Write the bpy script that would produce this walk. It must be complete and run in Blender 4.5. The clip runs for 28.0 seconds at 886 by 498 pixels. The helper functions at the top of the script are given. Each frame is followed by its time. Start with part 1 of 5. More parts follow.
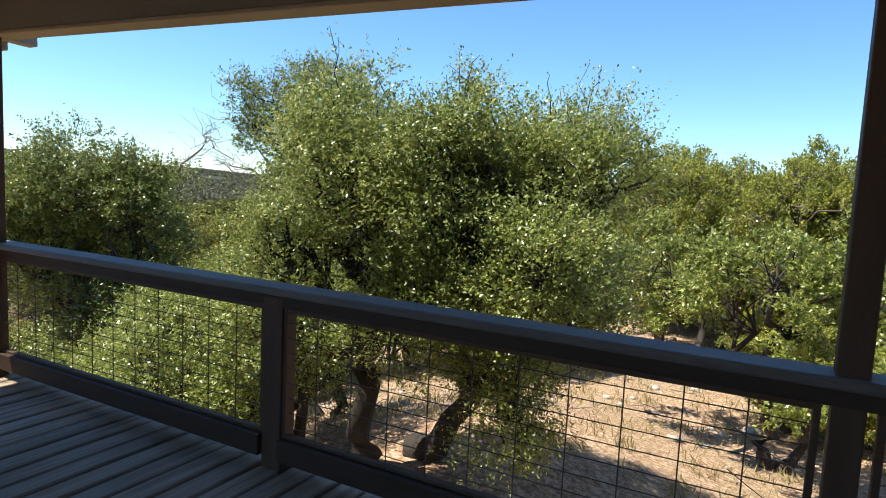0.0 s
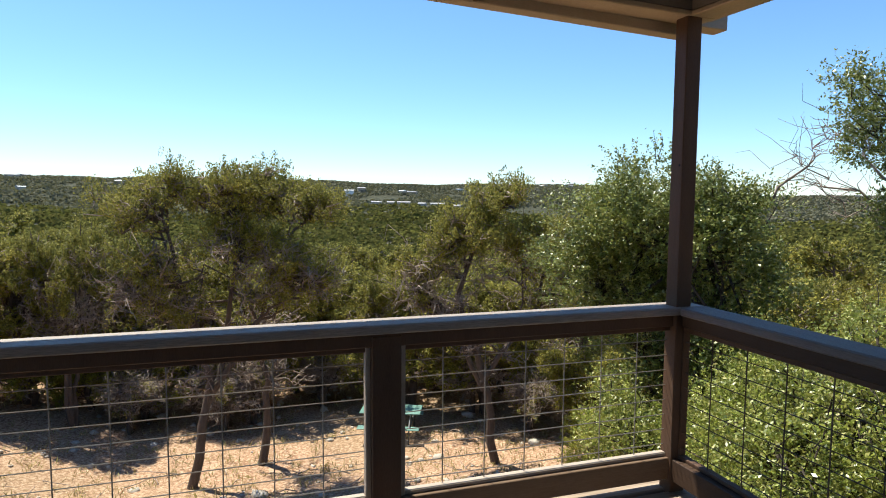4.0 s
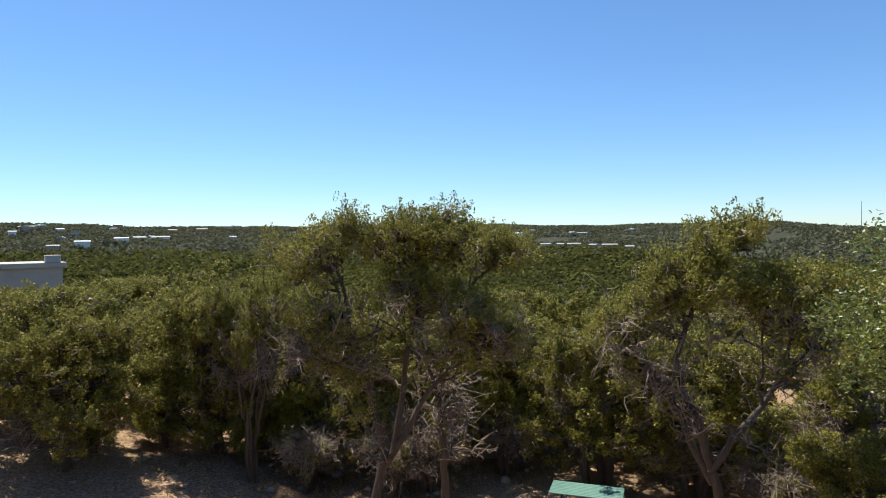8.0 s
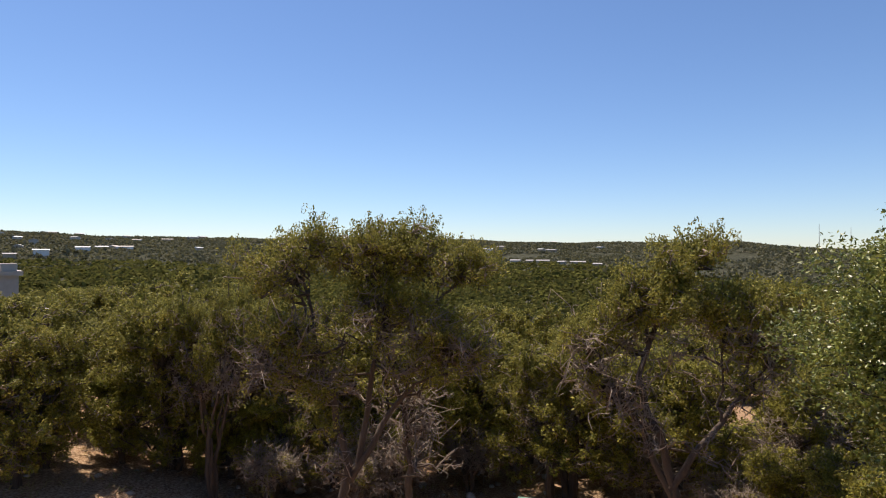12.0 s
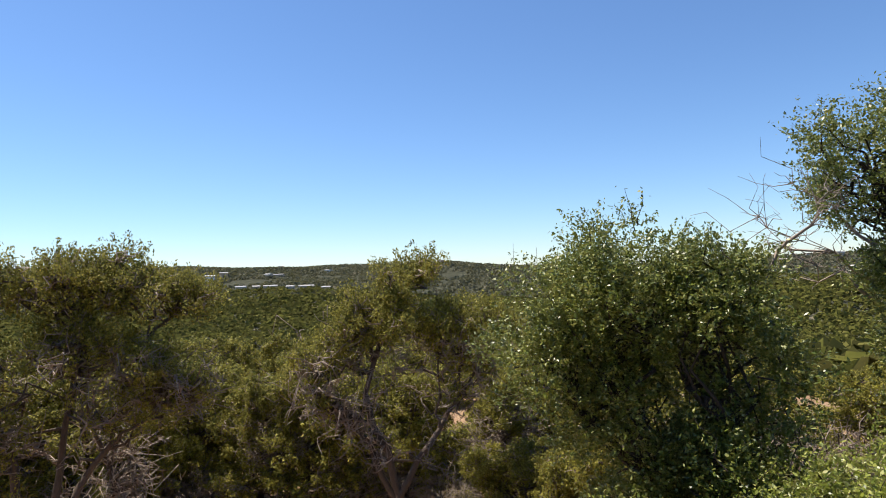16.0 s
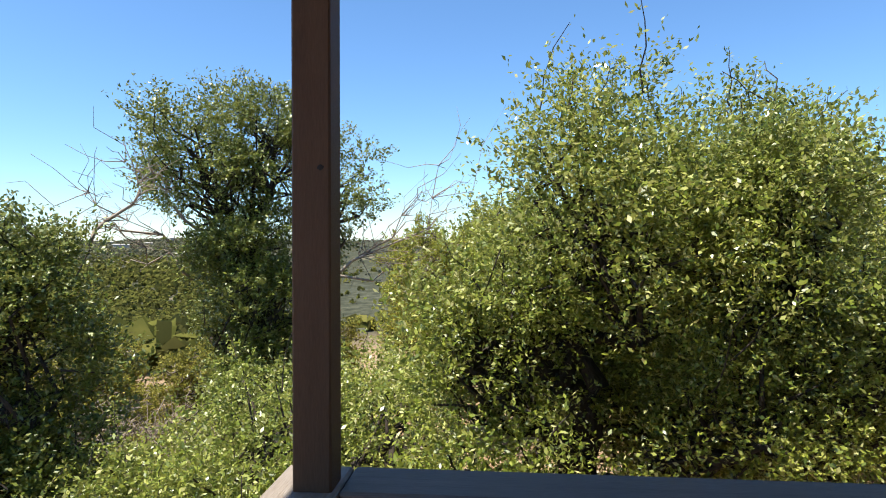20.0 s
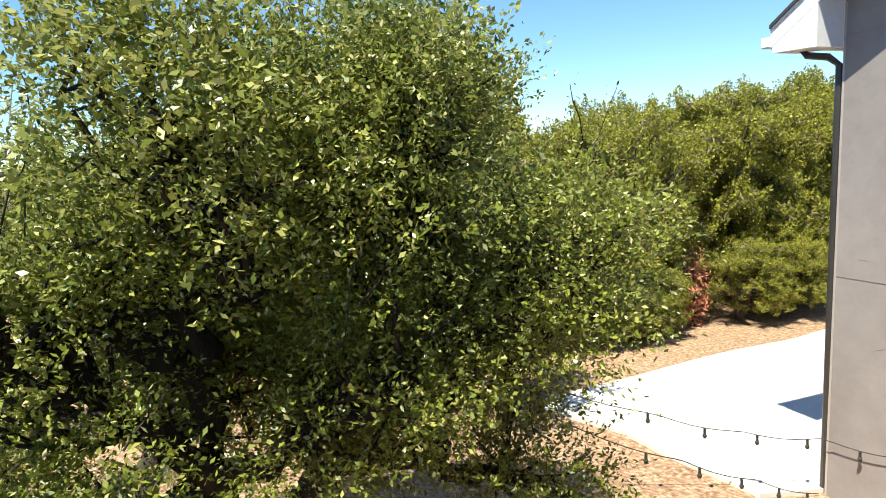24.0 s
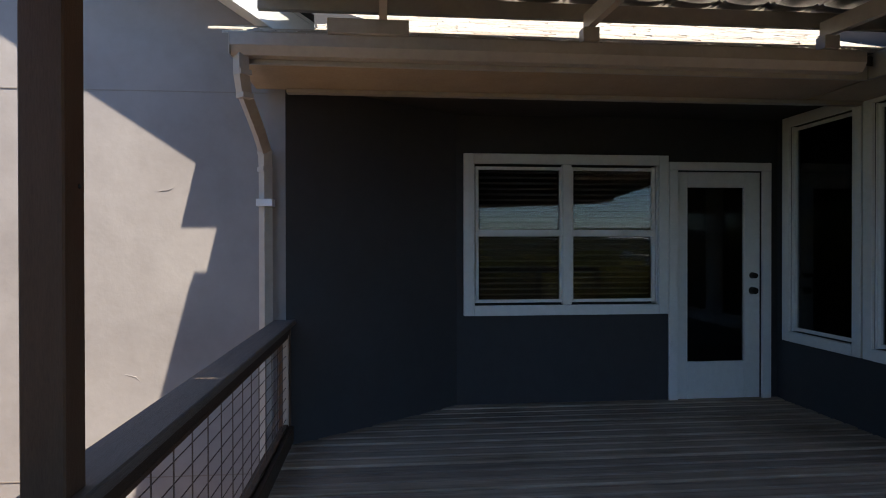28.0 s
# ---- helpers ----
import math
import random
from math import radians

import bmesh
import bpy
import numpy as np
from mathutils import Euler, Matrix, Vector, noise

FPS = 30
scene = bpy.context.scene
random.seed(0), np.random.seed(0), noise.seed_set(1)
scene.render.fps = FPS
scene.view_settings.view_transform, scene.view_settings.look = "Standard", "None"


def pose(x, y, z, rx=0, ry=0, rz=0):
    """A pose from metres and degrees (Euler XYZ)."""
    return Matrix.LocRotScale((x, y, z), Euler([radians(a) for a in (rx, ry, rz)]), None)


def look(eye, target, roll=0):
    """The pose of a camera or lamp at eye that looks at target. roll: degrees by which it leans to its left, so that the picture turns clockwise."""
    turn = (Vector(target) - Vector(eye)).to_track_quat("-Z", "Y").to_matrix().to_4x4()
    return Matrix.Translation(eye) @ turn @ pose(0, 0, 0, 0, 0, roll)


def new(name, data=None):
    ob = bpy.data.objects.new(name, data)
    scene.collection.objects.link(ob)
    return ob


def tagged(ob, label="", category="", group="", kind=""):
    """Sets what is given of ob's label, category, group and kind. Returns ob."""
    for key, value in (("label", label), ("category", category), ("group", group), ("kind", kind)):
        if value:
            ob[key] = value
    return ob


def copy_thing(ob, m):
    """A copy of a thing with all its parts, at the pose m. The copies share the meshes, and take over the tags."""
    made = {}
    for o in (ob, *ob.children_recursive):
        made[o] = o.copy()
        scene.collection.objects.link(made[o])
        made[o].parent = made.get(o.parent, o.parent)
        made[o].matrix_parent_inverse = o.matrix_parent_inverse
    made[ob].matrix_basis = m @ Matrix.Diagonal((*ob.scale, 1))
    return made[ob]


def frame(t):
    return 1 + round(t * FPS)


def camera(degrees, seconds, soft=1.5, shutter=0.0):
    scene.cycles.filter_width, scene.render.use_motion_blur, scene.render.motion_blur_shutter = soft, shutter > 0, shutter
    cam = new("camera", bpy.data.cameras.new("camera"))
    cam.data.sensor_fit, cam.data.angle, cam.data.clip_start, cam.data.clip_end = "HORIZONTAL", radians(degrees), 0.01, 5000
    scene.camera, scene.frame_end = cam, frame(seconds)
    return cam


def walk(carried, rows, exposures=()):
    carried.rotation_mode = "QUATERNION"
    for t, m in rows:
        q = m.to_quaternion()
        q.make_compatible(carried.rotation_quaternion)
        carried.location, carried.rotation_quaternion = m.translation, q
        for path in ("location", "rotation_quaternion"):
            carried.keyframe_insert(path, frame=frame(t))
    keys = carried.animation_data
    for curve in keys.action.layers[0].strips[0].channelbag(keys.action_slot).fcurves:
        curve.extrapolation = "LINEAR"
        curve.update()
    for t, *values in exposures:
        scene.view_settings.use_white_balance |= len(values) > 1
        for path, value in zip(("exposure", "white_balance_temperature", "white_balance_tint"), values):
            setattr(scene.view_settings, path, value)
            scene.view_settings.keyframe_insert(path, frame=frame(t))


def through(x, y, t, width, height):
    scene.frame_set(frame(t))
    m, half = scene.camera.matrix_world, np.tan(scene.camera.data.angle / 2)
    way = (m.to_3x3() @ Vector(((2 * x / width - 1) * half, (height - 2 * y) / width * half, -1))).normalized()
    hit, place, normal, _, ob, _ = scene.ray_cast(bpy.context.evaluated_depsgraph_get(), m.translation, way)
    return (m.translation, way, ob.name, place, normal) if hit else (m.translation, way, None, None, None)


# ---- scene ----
cam = camera(71.1, 28.0, soft=1.0)
# seconds, eye x, y, z, yaw, pitch, roll
PATH = [
    (0, -0.265, 0.674, 1.435, 28.26, -5.79, -2.78),
    (0.5, -0.462, 0.724, 1.445, 42.59, -6.73, -1.76),
    (1, -0.672, 0.799, 1.432, 55.20, -6.32, -0.91),
    (1.5, -0.912, 0.903, 1.443, 64.10, -4.66, 0.43),
    (2, -1.160, 0.910, 1.438, 66.37, -3.65, 0.12),
    (2.5, -1.400, 0.907, 1.442, 66.23, -4.44, 0.18),
    (3, -1.710, 0.904, 1.416, 69.87, -5.73, -0.14),
    (3.5, -2.023, 0.890, 1.428, 71.80, -4.88, 0.09),
    (5.5, -3.339, 0.845, 1.423, 69.63, -4.59, -2.73),
    (6, -3.620, 0.860, 1.399, 72.40, -3.99, -1.44),
    (6.5, -3.950, 0.876, 1.412, 77.98, -5.87, -0.30),
    (7, -4.141, 0.848, 1.436, 77.00, -4.16, 0.31),
    (7.5, -4.337, 0.842, 1.452, 79.93, -0.48, 2.61),
    (8, -4.482, 0.846, 1.456, 87.03, -0.81, 0.83),
    (8.5, -4.528, 0.808, 1.458, 95.04, -0.98, 1.44),
    (9, -4.512, 0.730, 1.459, 105.10, 1.72, 1.16),
    (9.5, -4.527, 0.675, 1.450, 114.02, 1.76, 0.99),
    (10, -4.530, 0.660, 1.445, 118.09, 1.45, 1.05),
    (10.5, -4.523, 0.670, 1.446, 115.02, 2.35, 0.58),
    (11, -4.500, 0.731, 1.446, 107.61, 2.05, 0.66),
    (11.5, -4.457, 0.796, 1.450, 96.32, 1.17, -0.10),
    (12, -4.453, 0.880, 1.451, 84.25, 0.55, -0.13),
    (12.5, -4.524, 0.806, 1.447, 74.02, -0.11, -0.96),
    (13, -4.507, 0.798, 1.443, 62.45, -1.27, -1.79),
    (13.5, -4.521, 0.798, 1.445, 56.49, -0.50, -1.47),
    (15.5, -4.402, 0.894, 1.451, 59.05, 2.26, 2.63),
    (16, -4.426, 0.934, 1.461, 59.46, 2.31, 2.09),
    (16.5, -4.407, 0.922, 1.456, 58.44, 1.24, 1.46),
    (17, -4.422, 0.972, 1.452, 53.91, -0.19, 2.55),
    (17.5, -4.422, 1.072, 1.456, 43.49, -0.55, 2.46),
    (18, -4.361, 1.107, 1.455, 29.32, -0.23, 0.60),
    (18.5, -4.378, 1.146, 1.456, 19.58, -1.82, -1.12),
    (19, -4.425, 1.223, 1.458, 12.34, -0.85, -0.64),
    (19.5, -4.415, 1.387, 1.441, 9.72, -1.35, 0.25),
    (20, -4.356, 1.587, 1.425, 5.40, -0.37, 0.08),
    (20.5, -4.235, 1.651, 1.419, -5.77, -3.61, -0.30),
    (21, -4.184, 1.724, 1.423, -10.09, -4.39, -0.26),
    (21.5, -4.170, 1.879, 1.427, -14.17, -4.78, 0.29),
    (23.5, -4.060, 2.328, 1.427, -21.53, -10.61, 1.76),
    (24, -3.793, 2.433, 1.435, -22.48, -8.47, 2.92),
    (24.5, -3.534, 2.514, 1.432, -26.51, -8.35, 2.19),
    (25, -3.219, 2.599, 1.441, -28.48, -7.97, 1.90),
    (25.5, -2.877, 2.596, 1.430, -30.91, -6.79, 1.02),
    (26, -2.549, 2.599, 1.449, -37.02, -4.91, -0.28),
    (26.5, -2.253, 2.619, 1.469, -47.84, -2.28, -0.62),
    (27, -1.994, 2.517, 1.466, -62.54, 0.01, -0.14),
    (27.5, -1.713, 2.327, 1.473, -78.22, 0.79, 0.74),
    (28, -1.406, 2.182, 1.453, -95.51, -0.35, 0.08),
]


def eye_pose(x, y, z, yaw, pitch, roll):
    a, p = radians(yaw), radians(pitch)
    way = Vector((-math.sin(a) * math.cos(p), math.cos(a) * math.cos(p), math.sin(p)))
    return look((x, y, z), Vector((x, y, z)) + way, -roll)


EXPOSURES = [(0.0, 1.08, 6150, 4), (1.0, 1.25, 6400, 5), (3.0, 1.1, 6350, 6), (6.5, 0.66, 6350, 5), (8.0, 0.55, 6350, 6), (9.5, 0.45, 6950, 16), (13.0, 0.40, 7000, 17), (15.5, 0.62, 6700, 12), (17.0, 0.70, 6550, 10), (20.0, 1.1, 6500, 5), (21.0, 1.2, 6600, 5), (25.0, 1.1, 6450, 5), (27.0, 0.75, 6300, 5), (28.0, 1.3, 6700, 11)]
walk(cam, [(r[0], eye_pose(*r[1:])) for r in PATH], EXPOSURES)

# ---- light ----
SUN_FROM = Vector((-0.415, -0.265, 1.0)).normalized()
world = bpy.data.worlds.new("sky_world")
scene.world = world
world.use_nodes = True
wn = world.node_tree
wn.nodes.clear()
sky = wn.nodes.new("ShaderNodeTexSky")
sky.sky_type = 'NISHITA'
sky.sun_disc = False
sky.sun_elevation = math.asin(SUN_FROM.z)
sky.sun_rotation = math.atan2(SUN_FROM.x, SUN_FROM.y)
sky.altitude = 300
sky.air_density = 0.97
sky.dust_density = 0.15
sky.ozone_density = 8.5
bg = wn.nodes.new("ShaderNodeBackground")
bg.inputs[1].default_value = 0.107
wo = wn.nodes.new("ShaderNodeOutputWorld")
hue = wn.nodes.new("ShaderNodeHueSaturation")
hue.inputs["Saturation"].default_value = 1.03
wn.links.new(sky.outputs[0], hue.inputs["Color"])
wn.links.new(hue.outputs[0], bg.inputs[0])
wn.links.new(bg.outputs[0], wo.inputs[0])
sun = new("sun", bpy.data.lights.new("sun", 'SUN'))
sun.data.energy = 5.0
sun.data.angle = radians(0.55)
sun.data.color = (1.0, 0.93, 0.80)
sun.matrix_world = look(SUN_FROM * 50, (0, 0, 0))


# ---- materials ----
def material(name, rough=0.7, metal=0.0):
    m = bpy.data.materials.new(name)
    m.use_nodes = True
    nt = m.node_tree
    b = nt.nodes["Principled BSDF"]
    b.inputs["Roughness"].default_value = rough
    b.inputs["Metallic"].default_value = metal
    return m, nt, b


def node(nt, kind, **sets):
    n = nt.nodes.new(kind)
    for k, v in sets.items():
        if k in n.inputs:
            n.inputs[k].default_value = v
    return n


def ramp(nt, fac, stops):
    r = nt.nodes.new("ShaderNodeValToRGB")
    e = r.color_ramp.elements
    while len(e) < len(stops):
        e.new(0.5)
    for el, (p, c) in zip(e, stops):
        el.position, el.color = p, (*c, 1)
    nt.links.new(fac, r.inputs[0])
    return r.outputs[0]


def mixed(nt, a, b, fac, blend='MIX'):
    n = nt.nodes.new("ShaderNodeMix")
    n.data_type, n.blend_type = 'RGBA', blend
    for sock, v in ((n.inputs[6], a), (n.inputs[7], b)):
        if isinstance(v, tuple):
            sock.default_value = (*v, 1)
        else:
            nt.links.new(v, sock)
    if isinstance(fac, float):
        n.inputs[0].default_value = fac
    else:
        nt.links.new(fac, n.inputs[0])
    return n.outputs[2]


def coords(nt, scale=(1, 1, 1), own=False):
    if own:
        c = nt.nodes.new("ShaderNodeTexCoord").outputs["Object"]
    else:
        c = nt.nodes.new("ShaderNodeNewGeometry").outputs["Position"]
    mp = nt.nodes.new("ShaderNodeMapping")
    mp.inputs["Scale"].default_value = scale
    nt.links.new(c, mp.inputs[0])
    return mp.outputs[0]


def noise_of(nt, vec, scale, detail=4.0, rough=0.55):
    n = node(nt, "ShaderNodeTexNoise", Scale=scale, Detail=detail, Roughness=rough)
    nt.links.new(vec, n.inputs["Vector"])
    return n.outputs["Fac"]


def bump(nt, b, height, strength, dist):
    n = nt.nodes.new("ShaderNodeBump")
    n.inputs["Strength"].default_value = strength
    n.inputs["Distance"].default_value = dist
    nt.links.new(height, n.inputs["Height"])
    nt.links.new(n.outputs[0], b.inputs["Normal"])


def surface(name, dark, light, rough=0.75, big=0.6, fine=40.0, stretch=(1, 1, 1), relief=0.3, depth=0.004, metal=0.0, own=False, contrast=0.6, gloss=0.5):
    """Two scales of variation between two colours, with fine relief."""
    m, nt, b = material(name, rough, metal)
    b.inputs["Specular IOR Level"].default_value = gloss
    v = coords(nt, stretch, own)
    n1, n2 = noise_of(nt, v, big), noise_of(nt, v, fine, 6.0, 0.65)
    mid = tuple((p + q) / 2 for p, q in zip(dark, light))
    c1 = ramp(nt, n1, [(0.3, dark), (0.7, light)])
    c2 = ramp(nt, n2, [(0.3, dark), (0.5, mid), (0.72, light)])
    nt.links.new(mixed(nt, c1, c2, contrast), b.inputs["Base Color"])
    bump(nt, b, n2, relief, depth)
    return m


def leaf_material(name, stops, through=0.35, rough=0.42, gloss=0.5):
    m, nt, b = material(name, rough)
    b.inputs["Specular IOR Level"].default_value = gloss
    g = nt.nodes.new("ShaderNodeNewGeometry")
    col = ramp(nt, g.outputs["Random Per Island"], stops)
    big = noise_of(nt, g.outputs["Position"], 0.9, 2.0)
    shade = ramp(nt, big, [(0.3, (0.75, 0.78, 0.7)), (0.7, (1.15, 1.1, 0.95))])
    col = mixed(nt, col, shade, 1.0, 'MULTIPLY')
    nt.links.new(col, b.inputs["Base Color"])
    tr = nt.nodes.new("ShaderNodeBsdfTranslucent")
    nt.links.new(mixed(nt, col, (1.0, 0.95, 0.35), 0.25), tr.inputs[0])
    mx = nt.nodes.new("ShaderNodeMixShader")
    mx.inputs[0].default_value = through
    nt.links.new(b.outputs[0], mx.inputs[1])
    nt.links.new(tr.outputs[0], mx.inputs[2])
    nt.links.new(mx.outputs[0], nt.nodes["Material Output"].inputs[0])
    return m


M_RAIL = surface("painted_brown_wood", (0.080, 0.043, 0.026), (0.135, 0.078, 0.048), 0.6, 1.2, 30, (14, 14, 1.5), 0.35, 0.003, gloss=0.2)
# Same brown paint with grain along x, darkened as the shaded north railing
M_RAIL_X_SHADED = surface("painted_brown_wood_along_shaded", (0.046, 0.026, 0.016), (0.080, 0.048, 0.031), 0.6, 1.2, 30, (1.5, 14, 14), 0.35, 0.003, gloss=0.2)
# One weathered cap wood: west copy paled as sunlit, north copy darkened as shaded
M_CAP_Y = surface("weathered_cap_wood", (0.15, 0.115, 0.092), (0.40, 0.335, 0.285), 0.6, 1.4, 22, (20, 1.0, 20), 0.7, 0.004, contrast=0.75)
M_CAP_X_SHADED = surface("weathered_cap_wood_along_shaded", (0.085, 0.066, 0.055), (0.21, 0.17, 0.145), 0.6, 1.4, 22, (1.0, 20, 20), 0.6, 0.004, contrast=0.7, gloss=0.5)
M_TAN = surface("tan_painted_trim", (0.33, 0.25, 0.17), (0.45, 0.35, 0.25), 0.6, 1.5, 25, (3, 3, 10), 0.2, 0.002)
M_BROWN = surface("mid_brown_wood", (0.12, 0.075, 0.048), (0.22, 0.15, 0.10), 0.65, 1.4, 24, (16, 1.2, 16), 0.4, 0.003, gloss=0.2)
M_STRIP = surface("unpainted_wood_strip", (0.30, 0.24, 0.19), (0.42, 0.35, 0.28), 0.7, 3.0, 30, (10, 10, 2), 0.3, 0.002)
M_BEAM = surface("gray_painted_beam", (0.18, 0.15, 0.125), (0.25, 0.21, 0.175), 0.55, 0.8, 18, (2, 2, 8), 0.2, 0.002)
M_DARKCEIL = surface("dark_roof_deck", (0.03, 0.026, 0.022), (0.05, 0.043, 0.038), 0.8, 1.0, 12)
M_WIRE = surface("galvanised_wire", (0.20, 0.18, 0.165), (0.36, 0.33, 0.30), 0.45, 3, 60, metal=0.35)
# North railing's wire, shade put into a darker brown; the west wire is pale as sunlit
M_WIRE_SHADED = surface("shaded_wire", (0.05, 0.035, 0.028), (0.11, 0.08, 0.062), 0.7, 3, 60)
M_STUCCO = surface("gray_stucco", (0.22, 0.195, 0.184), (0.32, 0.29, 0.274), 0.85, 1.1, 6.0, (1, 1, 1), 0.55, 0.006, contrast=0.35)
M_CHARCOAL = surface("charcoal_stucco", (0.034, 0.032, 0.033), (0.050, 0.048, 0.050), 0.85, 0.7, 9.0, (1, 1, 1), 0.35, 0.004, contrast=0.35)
M_WHITE = surface("white_trim_paint", (0.66, 0.65, 0.63), (0.78, 0.77, 0.75), 0.45, 1.0, 20, relief=0.1, depth=0.001)
M_GUTTER = surface("taupe_gutter", (0.34, 0.305, 0.27), (0.43, 0.39, 0.35), 0.4, 1.0, 16, relief=0.1, depth=0.001)
M_BLACKPIPE = surface("dark_downspout", (0.03, 0.028, 0.027), (0.05, 0.047, 0.045), 0.4, 2.0, 20, relief=0.05, depth=0.001)
# Near-black; puts the darkness of unlit rooms and openings into the colour
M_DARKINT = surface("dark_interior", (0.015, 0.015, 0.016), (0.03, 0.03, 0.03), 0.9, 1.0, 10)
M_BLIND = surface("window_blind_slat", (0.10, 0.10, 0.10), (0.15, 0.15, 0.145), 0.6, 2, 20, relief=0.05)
M_BRONZE = surface("oil_rubbed_bronze", (0.02, 0.017, 0.015), (0.04, 0.034, 0.03), 0.35, 4, 40, metal=0.7)
M_METAL = surface("corrugated_roof_metal", (0.30, 0.29, 0.27), (0.5, 0.48, 0.45), 0.32, 1.5, 14, metal=0.85, relief=0.1, depth=0.002)
M_SHINGLE_DARK = surface("dark_asphalt_shingle", (0.03, 0.03, 0.032), (0.06, 0.06, 0.062), 0.9, 2, 60)
M_BARK = surface("gray_brown_bark", (0.022, 0.016, 0.012), (0.070, 0.053, 0.042), 0.95, 3.0, 22, (2.5, 2.5, 0.7), 0.9, 0.02)
M_CEDARBARK = surface("stringy_cedar_bark", (0.055, 0.040, 0.030), (0.155, 0.115, 0.088), 0.95, 3.0, 26, (6, 6, 0.5), 0.9, 0.015)
M_TWIG = surface("bare_gray_twig", (0.16, 0.122, 0.096), (0.36, 0.29, 0.235), 0.9, 3.0, 30)
M_RUST = surface("dead_rust_foliage", (0.32, 0.11, 0.06), (0.52, 0.22, 0.13), 0.9, 3.0, 30)
M_CONCRETE = surface("pale_concrete_drive", (0.58, 0.55, 0.50), (0.70, 0.67, 0.62), 0.9, 0.4, 9, relief=0.2, depth=0.004)
M_GREENTABLE = surface("green_coated_metal", (0.07, 0.19, 0.155), (0.20, 0.33, 0.28), 0.5, 2, 40)
M_GALV = surface("dull_steel_frame", (0.10, 0.10, 0.10), (0.2, 0.2, 0.2), 0.5, 3, 30, metal=0.6)
M_CMU = surface("raw_gray_cement_board", (0.22, 0.205, 0.185), (0.31, 0.29, 0.265), 0.9, 0.5, 7, relief=0.2)
M_WHITEMETAL = surface("standing_seam_white_metal", (0.55, 0.55, 0.55), (0.68, 0.68, 0.67), 0.35, 1, 12, metal=0.3)
M_GREENPANEL = surface("green_sheathing", (0.08, 0.22, 0.10), (0.11, 0.28, 0.13), 0.6, 1, 10)
M_STONE = surface("limestone", (0.30, 0.26, 0.21), (0.52, 0.47, 0.40), 0.95, 2, 12, relief=0.6, depth=0.02)
M_CREAM = surface("cream_render", (0.42, 0.38, 0.33), (0.52, 0.48, 0.43), 0.9, 0.3, 4)
M_BULB = surface("black_bulb_socket", (0.02, 0.02, 0.02), (0.04, 0.04, 0.04), 0.5, 5, 40)

# Palest stops: pale leaves, and glints of glossy ones put into the colour
M_OAK = leaf_material("oak_leaf", [(0.0, (0.062, 0.096, 0.014)), (0.35, (0.150, 0.190, 0.024)), (0.7, (0.260, 0.295, 0.048)), (0.9, (0.40, 0.41, 0.13)), (1.0, (0.58, 0.55, 0.32))], 0.29, 0.36)
M_OAKDARK = leaf_material("dark_oak_leaf", [(0.0, (0.045, 0.072, 0.011)), (0.4, (0.110, 0.145, 0.019)), (0.8, (0.195, 0.225, 0.036)), (1.0, (0.36, 0.37, 0.15))], 0.19, 0.38)
M_JUNIPER = leaf_material("juniper_foliage", [(0.0, (0.078, 0.074, 0.014)), (0.4, (0.155, 0.146, 0.018)), (0.8, (0.265, 0.245, 0.028)), (1.0, (0.38, 0.32, 0.08))], 0.22, 0.65, 0.25)
M_HEDGE = leaf_material("green_juniper_foliage", [(0.0, (0.085, 0.096, 0.016)), (0.4, (0.185, 0.195, 0.024)), (0.8, (0.310, 0.315, 0.036)), (1.0, (0.42, 0.40, 0.09))], 0.26, 0.6, 0.25)
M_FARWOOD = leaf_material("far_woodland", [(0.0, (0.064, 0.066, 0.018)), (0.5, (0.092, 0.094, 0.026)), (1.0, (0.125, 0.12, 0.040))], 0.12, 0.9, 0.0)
# Paler and grayer than the valley woods: distance haze put into the colour
M_HILLWOOD = leaf_material("hazed_hill_scrub", [(0.0, (0.100, 0.100, 0.078)), (0.5, (0.118, 0.118, 0.092)), (1.0, (0.140, 0.136, 0.108))], 0.12, 0.95, 0.0)
M_DRYLEAF = leaf_material("dry_grass_blades", [(0.0, (0.22, 0.16, 0.08)), (0.6, (0.34, 0.26, 0.14)), (1.0, (0.20, 0.20, 0.07))], 0.3, 0.8)


def make_deck_wood():
    m, nt, b = material("weathered_deck_board", 0.7)
    b.inputs["Specular IOR Level"].default_value = 0.25
    v = coords(nt, (26, 1.0, 8))
    n1 = noise_of(nt, v, 1.3, 6.0, 0.65)
    n2 = noise_of(nt, coords(nt, (1, 1, 1)), 1.1, 4.0)
    info = nt.nodes.new("ShaderNodeObjectInfo")
    base = ramp(nt, n1, [(0.28, (0.20, 0.150, 0.108)), (0.5, (0.39, 0.305, 0.228)), (0.75, (0.56, 0.455, 0.355))])
    tone = ramp(nt, info.outputs["Random"], [(0.0, (0.82, 0.82, 0.84)), (1.0, (1.15, 1.12, 1.08))])
    stain = ramp(nt, n2, [(0.35, (0.72, 0.70, 0.68)), (0.6, (1.0, 1.0, 1.0))])
    c = mixed(nt, mixed(nt, base, tone, 1.0, 'MULTIPLY'), stain, 1.0, 'MULTIPLY')
    nt.links.new(c, b.inputs["Base Color"])
    bump(nt, b, n1, 0.35, 0.004)
    return m


